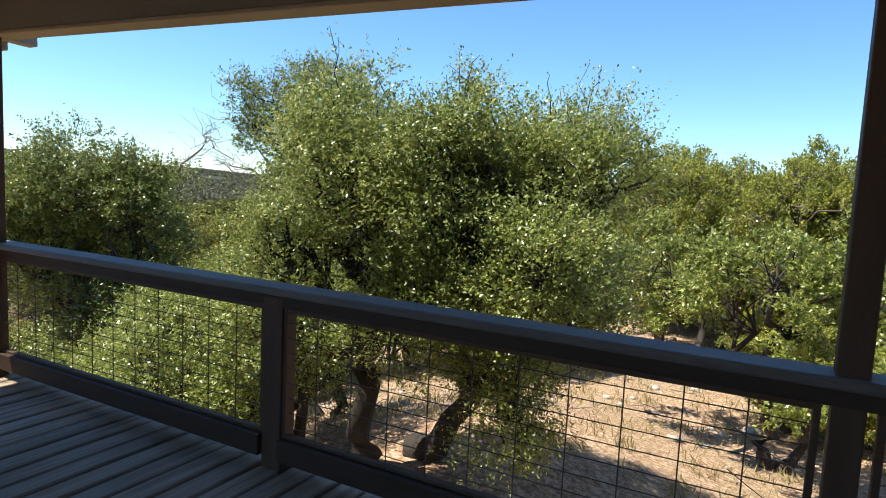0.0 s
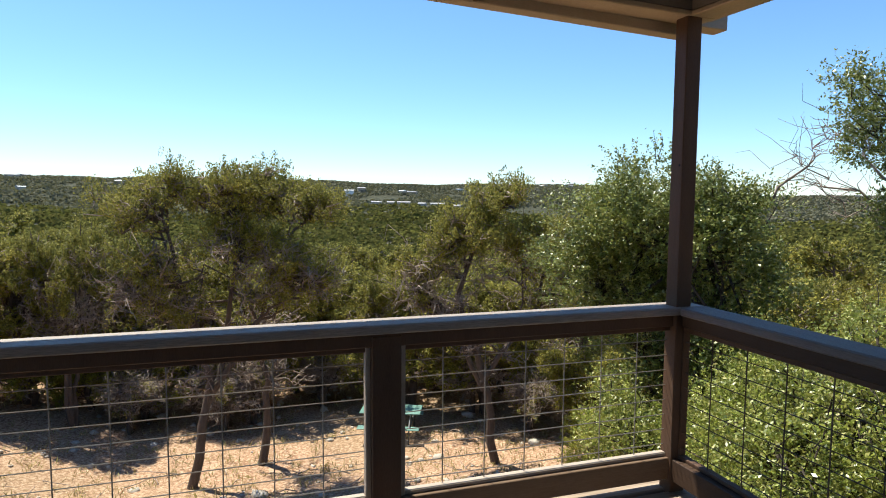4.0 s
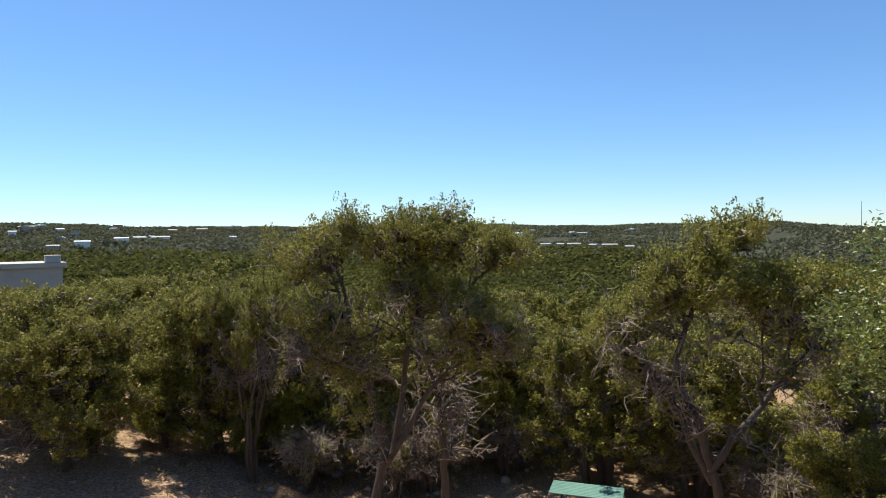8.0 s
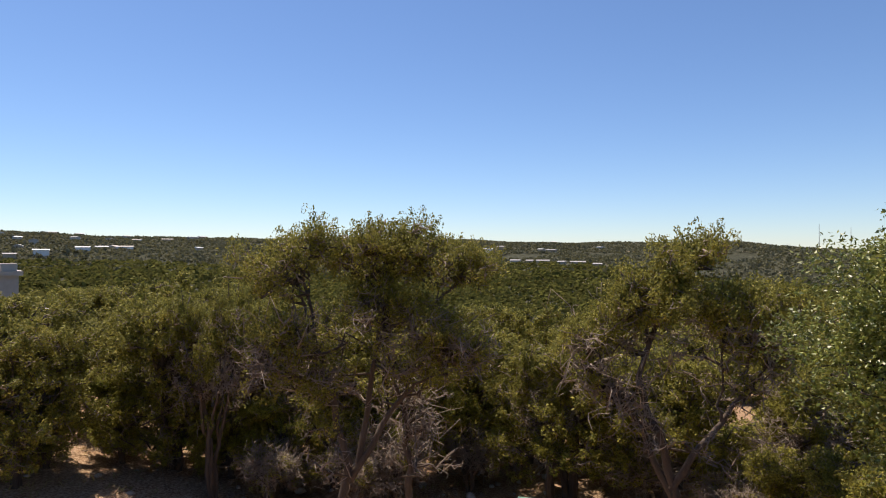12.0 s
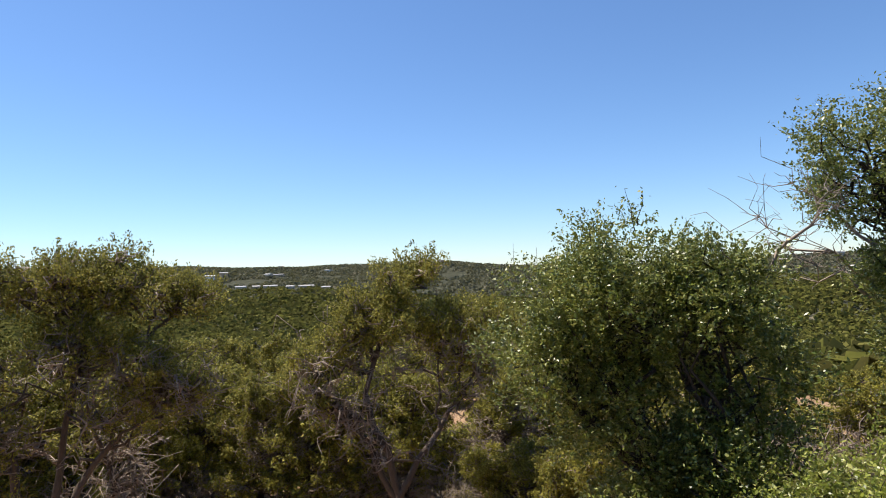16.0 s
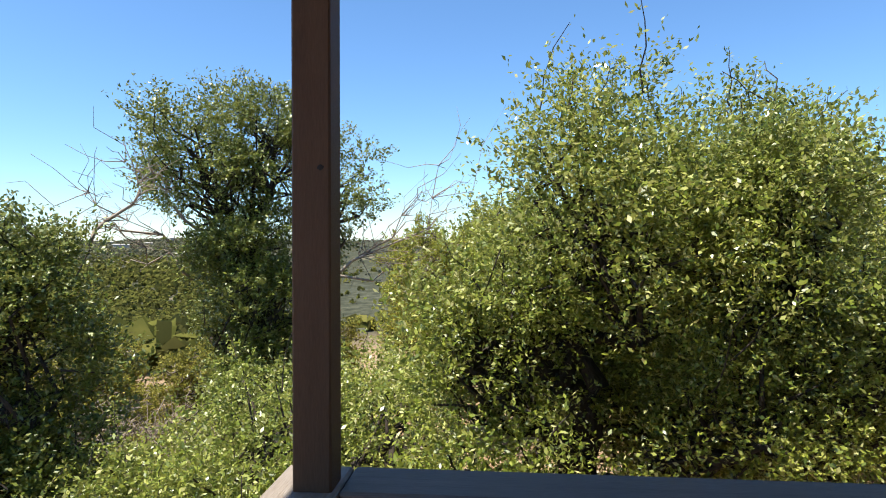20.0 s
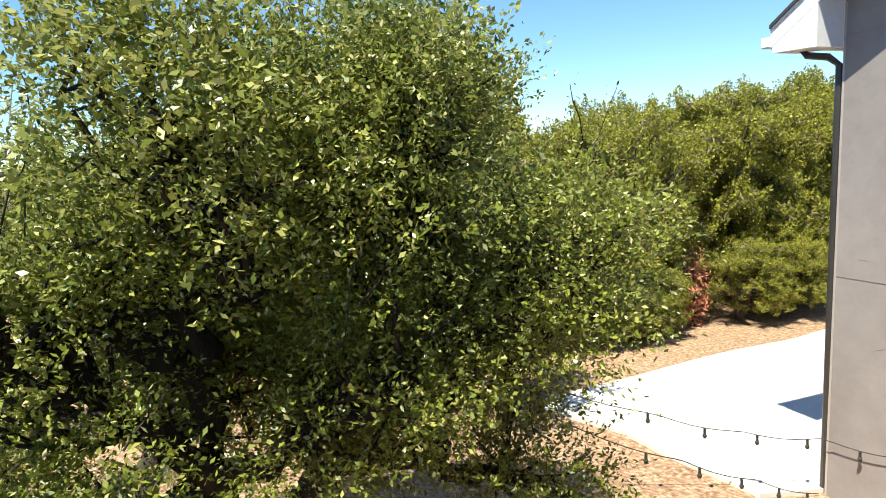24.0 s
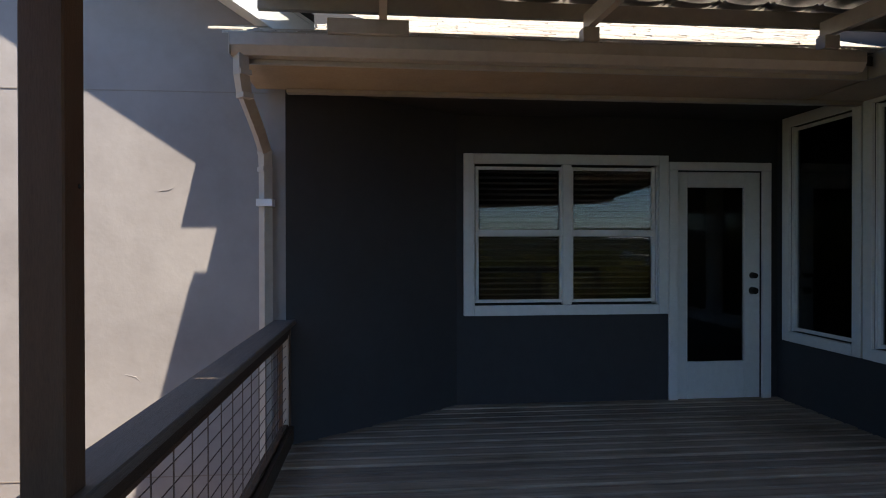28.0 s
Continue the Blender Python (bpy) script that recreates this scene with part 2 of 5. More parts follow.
def make_shingle():
    m, nt, b = material("tan_asphalt_shingle", 0.92)
    g = nt.nodes.new("ShaderNodeNewGeometry")
    base = ramp(nt, g.outputs["Random Per Island"], [(0.0, (0.30, 0.25, 0.20)), (0.5, (0.42, 0.37, 0.31)), (1.0, (0.52, 0.47, 0.40))])
    n = noise_of(nt, g.outputs["Position"], 60.0, 4.0)
    c = mixed(nt, base, ramp(nt, n, [(0.3, (0.7, 0.7, 0.7)), (0.7, (1.15, 1.15, 1.15))]), 1.0, 'MULTIPLY')
    nt.links.new(c, b.inputs["Base Color"])
    bump(nt, b, n, 0.5, 0.004)
    return m


def make_ground():
    m, nt, b = material("dry_hill_ground", 0.95)
    b.inputs["Specular IOR Level"].default_value = 0.05
    p = coords(nt)
    n1 = noise_of(nt, p, 0.22, 5.0)
    n2 = noise_of(nt, p, 2.6, 6.0, 0.7)
    n3 = noise_of(nt, p, 14.0, 5.0, 0.7)
    soil = ramp(nt, n2, [(0.25, (0.17, 0.088, 0.050)), (0.45, (0.33, 0.185, 0.105)), (0.7, (0.50, 0.32, 0.20))])
    # leaf litter; its dark stops also carry dappled tree shade
    litter = ramp(nt, n3, [(0.36, (0.07, 0.042, 0.028)), (0.47, (0.26, 0.16, 0.10)), (0.62, (0.60, 0.46, 0.33))])
    c = mixed(nt, soil, litter, 0.6)
    dry = ramp(nt, n3, [(0.32, (0.16, 0.10, 0.06)), (0.5, (0.31, 0.205, 0.125)), (0.68, (0.48, 0.365, 0.25))])
    f = ramp(nt, n1, [(0.42, (0, 0, 0)), (0.6, (1, 1, 1))])
    c = mixed(nt, c, dry, f)
    # woods cover the land further out
    g = nt.nodes.new("ShaderNodeNewGeometry")
    ln = nt.nodes.new("ShaderNodeVectorMath")
    ln.operation = 'LENGTH'
    nt.links.new(g.outputs["Position"], ln.inputs[0])
    mr = node(nt, "ShaderNodeMapRange", **{"From Min": 30.0, "From Max": 70.0})
    nt.links.new(ln.outputs["Value"], mr.inputs["Value"])
    wood_n = noise_of(nt, p, 0.02, 6.0, 0.7)
    wood_f = noise_of(nt, p, 0.16, 8.0, 0.8)
    # dark end of the ramp stands for shade among the far crowns
    wood = ramp(nt, wood_f, [(0.36, (0.024, 0.026, 0.016)), (0.5, (0.052, 0.054, 0.036)), (0.64, (0.10, 0.098, 0.068))])
    clear = ramp(nt, wood_n, [(0.63, (0, 0, 0)), (0.68, (1, 1, 1))])
    wood = mixed(nt, wood, (0.27, 0.22, 0.15), clear)
    c = mixed(nt, c, wood, mr.outputs[0])
    nt.links.new(c, b.inputs["Base Color"])
    bump(nt, b, n3, 0.6, 0.03)
    return m


def make_glass():
    m = bpy.data.materials.new("window_glass")
    m.use_nodes = True
    nt = m.node_tree
    nt.nodes.clear()
    out = nt.nodes.new("ShaderNodeOutputMaterial")
    t = nt.nodes.new("ShaderNodeBsdfTransparent")
    t.inputs[0].default_value = (0.75, 0.78, 0.78, 1)
    g = nt.nodes.new("ShaderNodeBsdfGlossy")
    g.inputs["Roughness"].default_value = 0.0
    f = nt.nodes.new("ShaderNodeFresnel")
    f.inputs[0].default_value = 1.45
    mx = nt.nodes.new("ShaderNodeMixShader")
    nt.links.new(f.outputs[0], mx.inputs[0])
    nt.links.new(t.outputs[0], mx.inputs[1])
    nt.links.new(g.outputs[0], mx.inputs[2])
    nt.links.new(mx.outputs[0], out.inputs[0])
    return m


M_DECK, M_SHINGLE, M_GROUND, M_GLASS = make_deck_wood(), make_shingle(), make_ground(), make_glass()


# ---- building helpers ----
def raw_mesh(name, verts, faces, mat, smooth=False):
    me = bpy.data.meshes.new(name)
    v = np.asarray(verts, dtype=np.float32)
    f = np.asarray(faces, dtype=np.int32)
    me.vertices.add(len(v))
    me.vertices.foreach_set("co", v.ravel())
    k = f.shape[1]
    me.loops.add(f.size)
    me.loops.foreach_set("vertex_index", f.ravel())
    me.polygons.add(len(f))
    me.polygons.foreach_set("loop_start", np.arange(0, f.size, k, dtype=np.int32))
    me.polygons.foreach_set("loop_total", np.full(len(f), k, dtype=np.int32))
    me.update(calc_edges=True)
    me.validate()
    if smooth:
        me.polygons.foreach_set("use_smooth", np.ones(len(f), dtype=bool))
    me.materials.append(mat)
    return me


def thing(name, label, category, group="", kind="", at=(0, 0, 0)):
    ob = new(name)
    ob.location = at
    return tagged(ob, label, category, group, kind)


def part(name, bm, mat, parent=None, label=""):
    """Links a bmesh, or a ready mesh, as one mesh object under a thing or part."""
    if isinstance(bm, bmesh.types.BMesh):
        me = bpy.data.meshes.new(name)
        bm.normal_update()
        bm.to_mesh(me)
        bm.free()
        me.materials.append(mat)
    else:
        me = bm
    ob = new(name, me)
    if parent is not None:
        ob.parent = parent
    if label:
        ob["label"] = label
    return ob


def box(x0, y0, z0, x1, y1, z1, bevel=0.004, bm=None):
    bm = bm or bmesh.new()
    m = Matrix.Translation(((x0 + x1) / 2, (y0 + y1) / 2, (z0 + z1) / 2)) @ Matrix.Diagonal((abs(x1 - x0), abs(y1 - y0), abs(z1 - z0), 1))
    r = bmesh.ops.create_cube(bm, size=1.0, matrix=m)
    if bevel > 0:
        es = {e for v in r["verts"] for e in v.link_edges}
        bmesh.ops.bevel(bm, geom=list(es), offset=bevel, segments=1, affect='EDGES')
    return bm


def prism(pts, axis, a, b, bm=None):
    """A solid with the outline pts in the plane across an axis, from a to b along it."""
    bm = bm or bmesh.new()
    def spot(p, d):
        return {"x": (d, p[0], p[1]), "y": (p[0], d, p[1]), "z": (p[0], p[1], d)}[axis]
    lo = [bm.verts.new(spot(p, a)) for p in pts]
    hi = [bm.verts.new(spot(p, b)) for p in pts]
    bm.faces.new(lo)
    bm.faces.new(hi[::-1])
    for i in range(len(pts)):
        j = (i + 1) % len(pts)
        bm.faces.new((lo[i], hi[i], hi[j], lo[j]))
    bmesh.ops.recalc_face_normals(bm, faces=bm.faces)
    return bm


def tube(points, radii, sides=8, bm=None):
    """A round bar along points."""
    bm = bm or bmesh.new()
    v, f = tube_arrays([(points, radii)], sides)
    vs = [bm.verts.new(p) for p in v]
    for q in f:
        bm.faces.new([vs[i] for i in q])
    for a in (vs[:sides], vs[-sides:]):
        try:
            bm.faces.new(a)
        except ValueError:
            pass
    bmesh.ops.recalc_face_normals(bm, faces=bm.faces)
    return bm


def tube_arrays(paths, sides=6):
    """Vertices and quads of many tapered bars."""
    V, Fc, base = [], [], 0
    ring = np.arange(sides) * 2 * np.pi / sides
    for pts, rad in paths:
        p = np.asarray(pts, float)
        n = len(p)
        r = np.asarray(rad, float) if np.ndim(rad) else np.full(n, rad)
        d = np.gradient(p, axis=0)
        d /= np.linalg.norm(d, axis=1)[:, None] + 1e-9
        ref = np.where(np.abs(d[:, 2:3]) > 0.9, np.array([[1.0, 0, 0]]), np.array([[0, 0, 1.0]]))
        a = np.cross(d, ref)
        a /= np.linalg.norm(a, axis=1)[:, None] + 1e-9
        b = np.cross(d, a)
        v = p[:, None, :] + r[:, None, None] * (np.cos(ring)[None, :, None] * a[:, None, :] + np.sin(ring)[None, :, None] * b[:, None, :])
        V.append(v.reshape(-1, 3))
        i = np.arange(n - 1)[:, None] * sides + np.arange(sides)[None, :]
        j = np.arange(n - 1)[:, None] * sides + (np.arange(sides)[None, :] + 1) % sides
        Fc.append(np.stack([i, j, j + sides, i + sides], -1).reshape(-1, 4) + base)
        base += n * sides
    return np.concatenate(V), np.concatenate(Fc)


def leaf_arrays(pos, size, rng, slim=0.42, up=0.35, along=None, face=None):
    """One pointed leaf at each position: a four-cornered blade."""
    n = len(pos)
    nrm = rng.normal(size=(n, 3))
    if face is not None:
        nrm = nrm * 0.45 + face
    nrm[:, 2] += up * 2
    nrm /= np.linalg.norm(nrm, axis=1)[:, None]
    if along is None:
        along = rng.normal(size=(n, 3))
    t = along - (along * nrm).sum(1)[:, None] * nrm
    t /= np.linalg.norm(t, axis=1)[:, None] + 1e-9
    s = np.cross(nrm, t)
    L = size * rng.uniform(0.65, 1.3, (n, 1))
    w = L * slim * rng.uniform(0.8, 1.2, (n, 1)) * 0.5
    bend = nrm * L * rng.uniform(-0.12, 0.12, (n, 1))
    v = np.stack([pos - t * L * 0.5, pos + s * w + bend, pos + t * L * 0.5, pos - s * w + bend], 1).reshape(-1, 3)
    return v, np.arange(n * 4).reshape(-1, 4)

# ---- the land ----
RIDGE_AT = (-180, -135, -127, -122, -115, -108, -100, -92, -84, -78, -72, -66, -58, -52, -46, -40, -33, -28, -20, 180)
RIDGE_UP = (0.9, 1.0, 1.5, 1.75, 1.45, 1.4, 1.35, 1.45, 1.35, 1.2, 1.05, 1.15, 1.05, 0.5, 0.3, 0.25, 0.42, 0.55, 0.5, 0.9)


def ground_z(x, y):
    """Height of the land under a place."""
    x, y = np.asarray(x, float), np.asarray(y, float)
    h = -2.95 + np.clip((x + 3.0) * 0.15, -2.1, 0.0) - np.clip((-x - 3.0) / 40.0, 0, 1) * 0.0
    h = h + 1.35 * np.exp(-((x + 4.2) ** 2 + (y - 7.6) ** 2) / 18.0)
    h = h + np.clip((-(y + 2.0)) * 0.23, 0.0, 3.2) * np.clip((-x - 3.0) / 8.0, 0, 1)
    r = np.hypot(x, y)
    a = np.arctan2(x, y)
    fall = np.clip((r - 24.0) / 190.0, 0, 1)
    fall = fall * fall * (3 - 2 * fall)
    west = np.clip(0.55 - 0.5 * np.sin(a - 0.2), 0.05, 1.0)
    h = h - fall * 26.0 * west
    # the ring of far hills: its skyline by bearing
    lift = np.interp(np.degrees(a), RIDGE_AT, RIDGE_UP)
    ridge = 1.45 + 1250.0 * np.tan(np.radians(lift)) - 3.0
    rise = np.clip((r - 250.0) / 1000.0, 0, 1)
    rise = rise * rise * (3 - 2 * rise)
    bench = 7.0 * np.sin(a * 9.0 + 0.6) * np.exp(-((r - 620.0) / 170.0) ** 2) + 5.0 * np.sin(a * 17.0) * np.exp(-((r - 880.0) / 120.0) ** 2)
    h = h * (1 - rise) + ridge * rise + bench * np.clip((r - 300) / 200.0, 0, 1)
    h = h - np.clip((r - 1300.0) / 1500.0, 0, 1) * 60.0
    h = h + 0.5 * np.clip((r - 14) / 30.0, 0, 1) * (np.sin(x * 0.11 + 1) * np.cos(y * 0.13) + 0.6 * np.sin(x * 0.031 - y * 0.043))
    h = h + np.clip((r - 60) / 200.0, 0, 1) * 2.5 * (np.sin(x * 0.019 + 2) * np.sin(y * 0.023 + 1))
    return h + 0.04 * np.sin(x * 1.3) * np.sin(y * 1.1 + 0.5)


def build_ground():
    nr, na = 170, 288
    rad = np.concatenate([[0.0], np.geomspace(0.6, 4200.0, nr - 1)])
    ang = np.arange(na) * 2 * np.pi / na
    R, A = np.meshgrid(rad, ang, indexing="ij")
    X, Y = -2.0 + R * np.sin(A), 3.0 + R * np.cos(A)
    v = np.stack([X, Y, ground_z(X, Y)], -1).reshape(-1, 3)
    i = np.arange(nr - 1)[:, None] * na + np.arange(na)[None, :]
    j = np.arange(nr - 1)[:, None] * na + (np.arange(na)[None, :] + 1) % na
    f = np.stack([i, i + na, j + na, j], -1).reshape(-1, 4)
    ob = new("ground", raw_mesh("ground", v, f, M_GROUND, True))
    tagged(ob, "dry stony hillside of soil, litter and tan grass, wooded further off", "ground", kind="structure")


def drape(name, outline, mat, lift, label, cells=26):
    """A thin paved sheet that follows the land inside an outline."""
    xs = [p[0] for p in outline]
    ys = [p[1] for p in outline]
    gx, gy = np.linspace(min(xs), max(xs), cells), np.linspace(min(ys), max(ys), cells)
    bm = bmesh.new()
    vs = [bm.verts.new((p[0], p[1], 0)) for p in outline]
    bm.faces.new(vs)
    for x in gx[1:-1]:
        bmesh.ops.bisect_plane(bm, geom=bm.verts[:] + bm.edges[:] + bm.faces[:], plane_co=(x, 0, 0), plane_no=(1, 0, 0))
    for y in gy[1:-1]:
        bmesh.ops.bisect_plane(bm, geom=bm.verts[:] + bm.edges[:] + bm.faces[:], plane_co=(0, y, 0), plane_no=(0, 1, 0))
    for v in bm.verts:
        v.co.z = float(ground_z(v.co.x, v.co.y)) + lift
    top = bm.faces[:]
    r = bmesh.ops.extrude_face_region(bm, geom=top)
    for g in r["geom"]:
        if isinstance(g, bmesh.types.BMVert):
            g.co.z -= 0.15
    bmesh.ops.recalc_face_normals(bm, faces=bm.faces)
    ob = part(name, bm, mat)
    return tagged(ob, label, name.replace("_", " "), kind="structure")


build_ground()
drape("driveway", [(2.2, 7.4), (1.95, 8.8), (1.95, 9.6), (1.6, 10.35), (1.35, 10.8), (1.5, 11.2), (2.93, 11.5), (4.55, 11.62), (8.3, 11.7), (18.0, 12.3), (18.0, 7.3), (3.4, 7.2)], M_CONCRETE, 0.06, "pale concrete driveway glaring in full sun")


# ---- deck ----
WEST, NORTH = -4.76, 2.874      # centre lines of the two railings
deck = thing("deck_floor", "weathered gray-brown wooden deck boards laid side by side", "floor", kind="structure")


def west_posts():
    return [2.874, 1.43, 0.0, -1.43, -2.86]


def railing_panel(owner, axis, line, a, b):
    """Frame strips and wire mesh between two posts."""
    z0, z1 = 0.205, 0.835
    s = 0.011
    def put(name, u0, u1, w0, w1, q0, q1, mat, label="", bev=0.003):
        if axis == "y":
            return part(name, box(line + w0, u0, q0, line + w1, u1, q1, bev), mat, owner, label)
        return part(name, box(u0, line + w0, q0, u1, line + w1, q1, bev), mat, owner, label)
    put("bottom_rail", a, b, -0.045, 0.045, 0.10, z0, M_RAIL_X_SHADED if axis == "x" else M_BROWN)
    for u in (a, b - 2 * s):
        put("frame_strip", u, u + 2 * s, -0.012, 0.028, z0, z1, M_STRIP if axis == "y" or u > 2.0 else M_RAIL, "wood strip holding the mesh")
    put("frame_strip", a + 2 * s, b - 2 * s, -0.012, 0.024, z1 - 0.022, z1, M_RAIL)
    put("frame_strip", a + 2 * s, b - 2 * s, -0.012, 0.024, z0 + 0.001, z0 + 0.018, M_STRIP if axis == "y" else M_RAIL)
    n = max(2, int(round((b - a) / 0.2)))
    for k in range(1, n):
        u = a + (b - a) * k / n
        p = [(line, u, z0), (line, u, z1)] if axis == "y" else [(u, line, z0), (u, line, z1)]
        part("wire", tube(p, 0.0028, 5), M_WIRE if axis == "y" else M_WIRE_SHADED, owner)
    z = z0 + 0.055
    while z < z1 - 0.03:
        p = [(line + 0.004, a, z), (line + 0.004, b, z)] if axis == "y" else [(a, line + 0.004, z), (b, line + 0.004, z)]
        part("wire", tube(p, 0.0024, 5), M_WIRE if axis == "y" else M_WIRE_SHADED, owner)
        z += 0.072


def build_west_railing():
    r = thing("west_railing", "brown wooden deck railing with wire mesh panels and a weathered cap coloured as sunlit", "railing")
    ys = west_posts()
    for i, y in enumerate(ys[1:], 1):
        if i != 2:
            part("post", box(WEST - 0.05, y - 0.06, 0.0, WEST + 0.05, y + 0.06, 0.88), M_RAIL, r)
    for hi, lo in zip(ys, ys[1:]):
        railing_panel(r, "y", WEST, lo + 0.06, hi - (0.05 if hi == ys[0] else 0.06))
    part("top_rail", box(WEST + 0.005, ys[-1], 0.835, WEST + 0.043, NORTH - 0.046, 0.891), M_RAIL, r)
    part("top_rail", box(WEST - 0.043, ys[-1], 0.835, WEST - 0.005, NORTH - 0.046, 0.891), M_RAIL, r)
    part("cap", box(WEST - 0.075, ys[-1] - 0.05, 0.892, WEST + 0.075, NORTH + 0.075, 0.93, 0.006), M_CAP_Y, r, "flat weathered cap board, sunlight put into its pale gray")


def build_north_railing():
    r = thing("north_railing", "brown wooden deck railing with wire mesh panels in shade", "railing")
    xs = [WEST, -2.31, -0.03]
    part("post", box(-2.37, NORTH - 0.05, 0.0, -2.25, NORTH + 0.05, 0.88), M_RAIL, r)
    railing_panel(r, "x", NORTH - 0.03, WEST + 0.05, -2.37)
    railing_panel(r, "x", NORTH - 0.03, -2.25, -0.10)
    railing_panel(r, "x", NORTH - 0.03, 0.045, 2.95)
    part("post", box(2.95, NORTH - 0.05, 0.0, 3.01, NORTH + 0.03, 0.88), M_RAIL, r)
    part("top_rail", box(WEST + 0.047, NORTH - 0.047, 0.835, 3.03, NORTH - 0.009, 0.891), M_RAIL_X_SHADED, r)
    part("top_rail", box(WEST + 0.047, NORTH + 0.009, 0.835, 3.03, NORTH + 0.047, 0.891), M_RAIL_X_SHADED, r)
    part("cap", box(WEST + 0.078, NORTH - 0.075, 0.892, 3.12, NORTH + 0.075, 0.93, 0.006), M_CAP_X_SHADED, r, "flat brown cap board, shade put into its colour")


def build_roof_post(x, y, label, h=0.045):
    p = thing("roof_post", label, "post", "posts of the deck roof")
    part("shaft", box(x - h, y - h, 0.0, x + h, y + h, 2.25, 0.004), M_RAIL, p)
    bm = bmesh.new()
    bmesh.ops.create_icosphere(bm, subdivisions=1, radius=0.008, matrix=Matrix.Translation((x + 0.02, y - h, 1.58)) @ Matrix.Diagonal((1.0, 0.3, 0.8, 1)))
    part("knot", bm, M_DARKINT, p, "dark round knot")


build_west_railing()
build_north_railing()
build_roof_post(WEST + 0.025, NORTH - 0.04, "brown square wooden corner post with a dark knot", 0.04)
build_roof_post(-0.03, NORTH, "brown square wooden roof post in deep shade")
build_roof_post(WEST, 0.0, "brown square wooden roof post on the sunny railing")


# ---- roof over the deck ----
def roof_z(x):
    return 2.60 + (x + 4.76) * 0.05


def build_deck_roof():
    c = thing("deck_roof", "sloped porch roof of dark decking and corrugated metal on rafters", "roof", kind="structure")
    # edge beams: gray face, tan bottom board
    def sheared(x0, x1, y0, y1, z0, z1, sx, sy, bevel=0.004):
        """A board that follows the slight fall of its beam; heights hold at the corner post."""
        bm = box(x0, y0, z0, x1, y1, z1, bevel)
        for v in bm.verts:
            v.co.z += sx * (v.co.x - WEST) + sy * (v.co.y - NORTH)
        return bm
    fw, fn = -0.036, -0.026
    part("beam", sheared(WEST - 0.06, WEST + 0.06, -3.2, NORTH + 0.06, 2.262, 2.60, 0, fw), M_BEAM, c)
    part("beam", sheared(WEST + 0.061, 0.0, NORTH - 0.06, NORTH + 0.06, 2.262, 2.60, fn, 0), M_BEAM, c)
    part("trim_board", sheared(WEST - 0.062, WEST + 0.07, -3.2, NORTH + 0.066, 2.236, 2.26, 0, fw), M_TAN, c, "tan trim board")
    part("trim_board", sheared(WEST - 0.14, WEST - 0.064, -3.2, NORTH + 0.10, 2.188, 2.32, 0, fw - 0.008), M_TAN, c, "tan trim board")
    part("trim_board", sheared(WEST - 0.24, WEST - 0.142, -3.2, NORTH + 0.33, 2.272, 2.42, 0, fw), M_TAN, c, "tan fascia board")
    part("trim_board", sheared(WEST + 0.071, 0.05, NORTH - 0.07, NORTH + 0.066, 2.238, 2.26, fn, 0), M_TAN, c, "tan trim board")
    part("trim_board", sheared(WEST - 0.061, 0.05, NORTH + 0.068, NORTH + 0.15, 2.262, 2.36, fn + 0.010, 0), M_TAN, c, "tan fascia board")
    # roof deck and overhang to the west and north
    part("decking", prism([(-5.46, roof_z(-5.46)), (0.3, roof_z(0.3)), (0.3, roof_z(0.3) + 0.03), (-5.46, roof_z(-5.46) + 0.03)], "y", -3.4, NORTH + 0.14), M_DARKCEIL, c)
    # same rafters in two colours: near-black under the shaded roof, pale where lit
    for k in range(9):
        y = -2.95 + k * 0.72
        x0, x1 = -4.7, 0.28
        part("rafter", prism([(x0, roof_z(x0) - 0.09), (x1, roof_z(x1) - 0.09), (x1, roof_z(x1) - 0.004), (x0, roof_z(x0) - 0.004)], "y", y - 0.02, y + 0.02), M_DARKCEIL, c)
    feet = (2.18, 0.94, -0.60)
    for y in feet:
        x0, x1 = 0.281, 2.29
        part("rafter", prism([(x0, roof_z(x0) - 0.19), (x1, roof_z(x1) - 0.19), (x1, roof_z(x1) - 0.092), (x0, roof_z(x0) - 0.092)], "y", y - 0.022, y + 0.022), M_GUTTER, c)
        part("rafter_foot", box(2.20, y - 0.05, 2.675, 2.29, y + 0.05, roof_z(2.24) - 0.192), M_GUTTER, c)
    # ribbed metal sheets at the house end, lifted on purlins
    def sheet(x0, x1, y1):
        n = 640
        ys = np.linspace(-3.4, y1, n)
        ph = (ys / 0.33) % 1.0
        rib = np.maximum(0, 1 - np.abs(ph - 0.08) / 0.05) + np.maximum(0, 1 - np.abs(ph - 0.20) / 0.05)
        up = 0.028 * rib - 0.014 * np.sin(np.pi * np.clip((ph - 0.25) / 0.75, 0, 1))
        v = [(x, y, roof_z(x) + 0.035 + w) for x in (x0, x1) for y, w in zip(ys, up)]
        f = [(i, i + 1, n + i + 1, n + i) for i in range(n - 1)]
        ob = part("metal_sheet", raw_mesh("metal_sheet", v, f, M_METAL, True), M_METAL, c, "ribbed metal roofing")
        ob.modifiers.new("thick", 'SOLIDIFY').thickness = 0.002
    sheet(0.3, 2.34, 3.05)
    sheet(2.342, 2.62, 2.94)
    part("blocking", box(2.20, 2.03, 2.672, 2.26, 2.50, 2.76), M_GUTTER, c)
    for x in (2.40, 1.3):
        part("purlin", box(x, -3.3, roof_z(x) - 0.088, x + 0.045, 2.93, roof_z(x) + 0.012), M_GUTTER, c)


build_deck_roof()


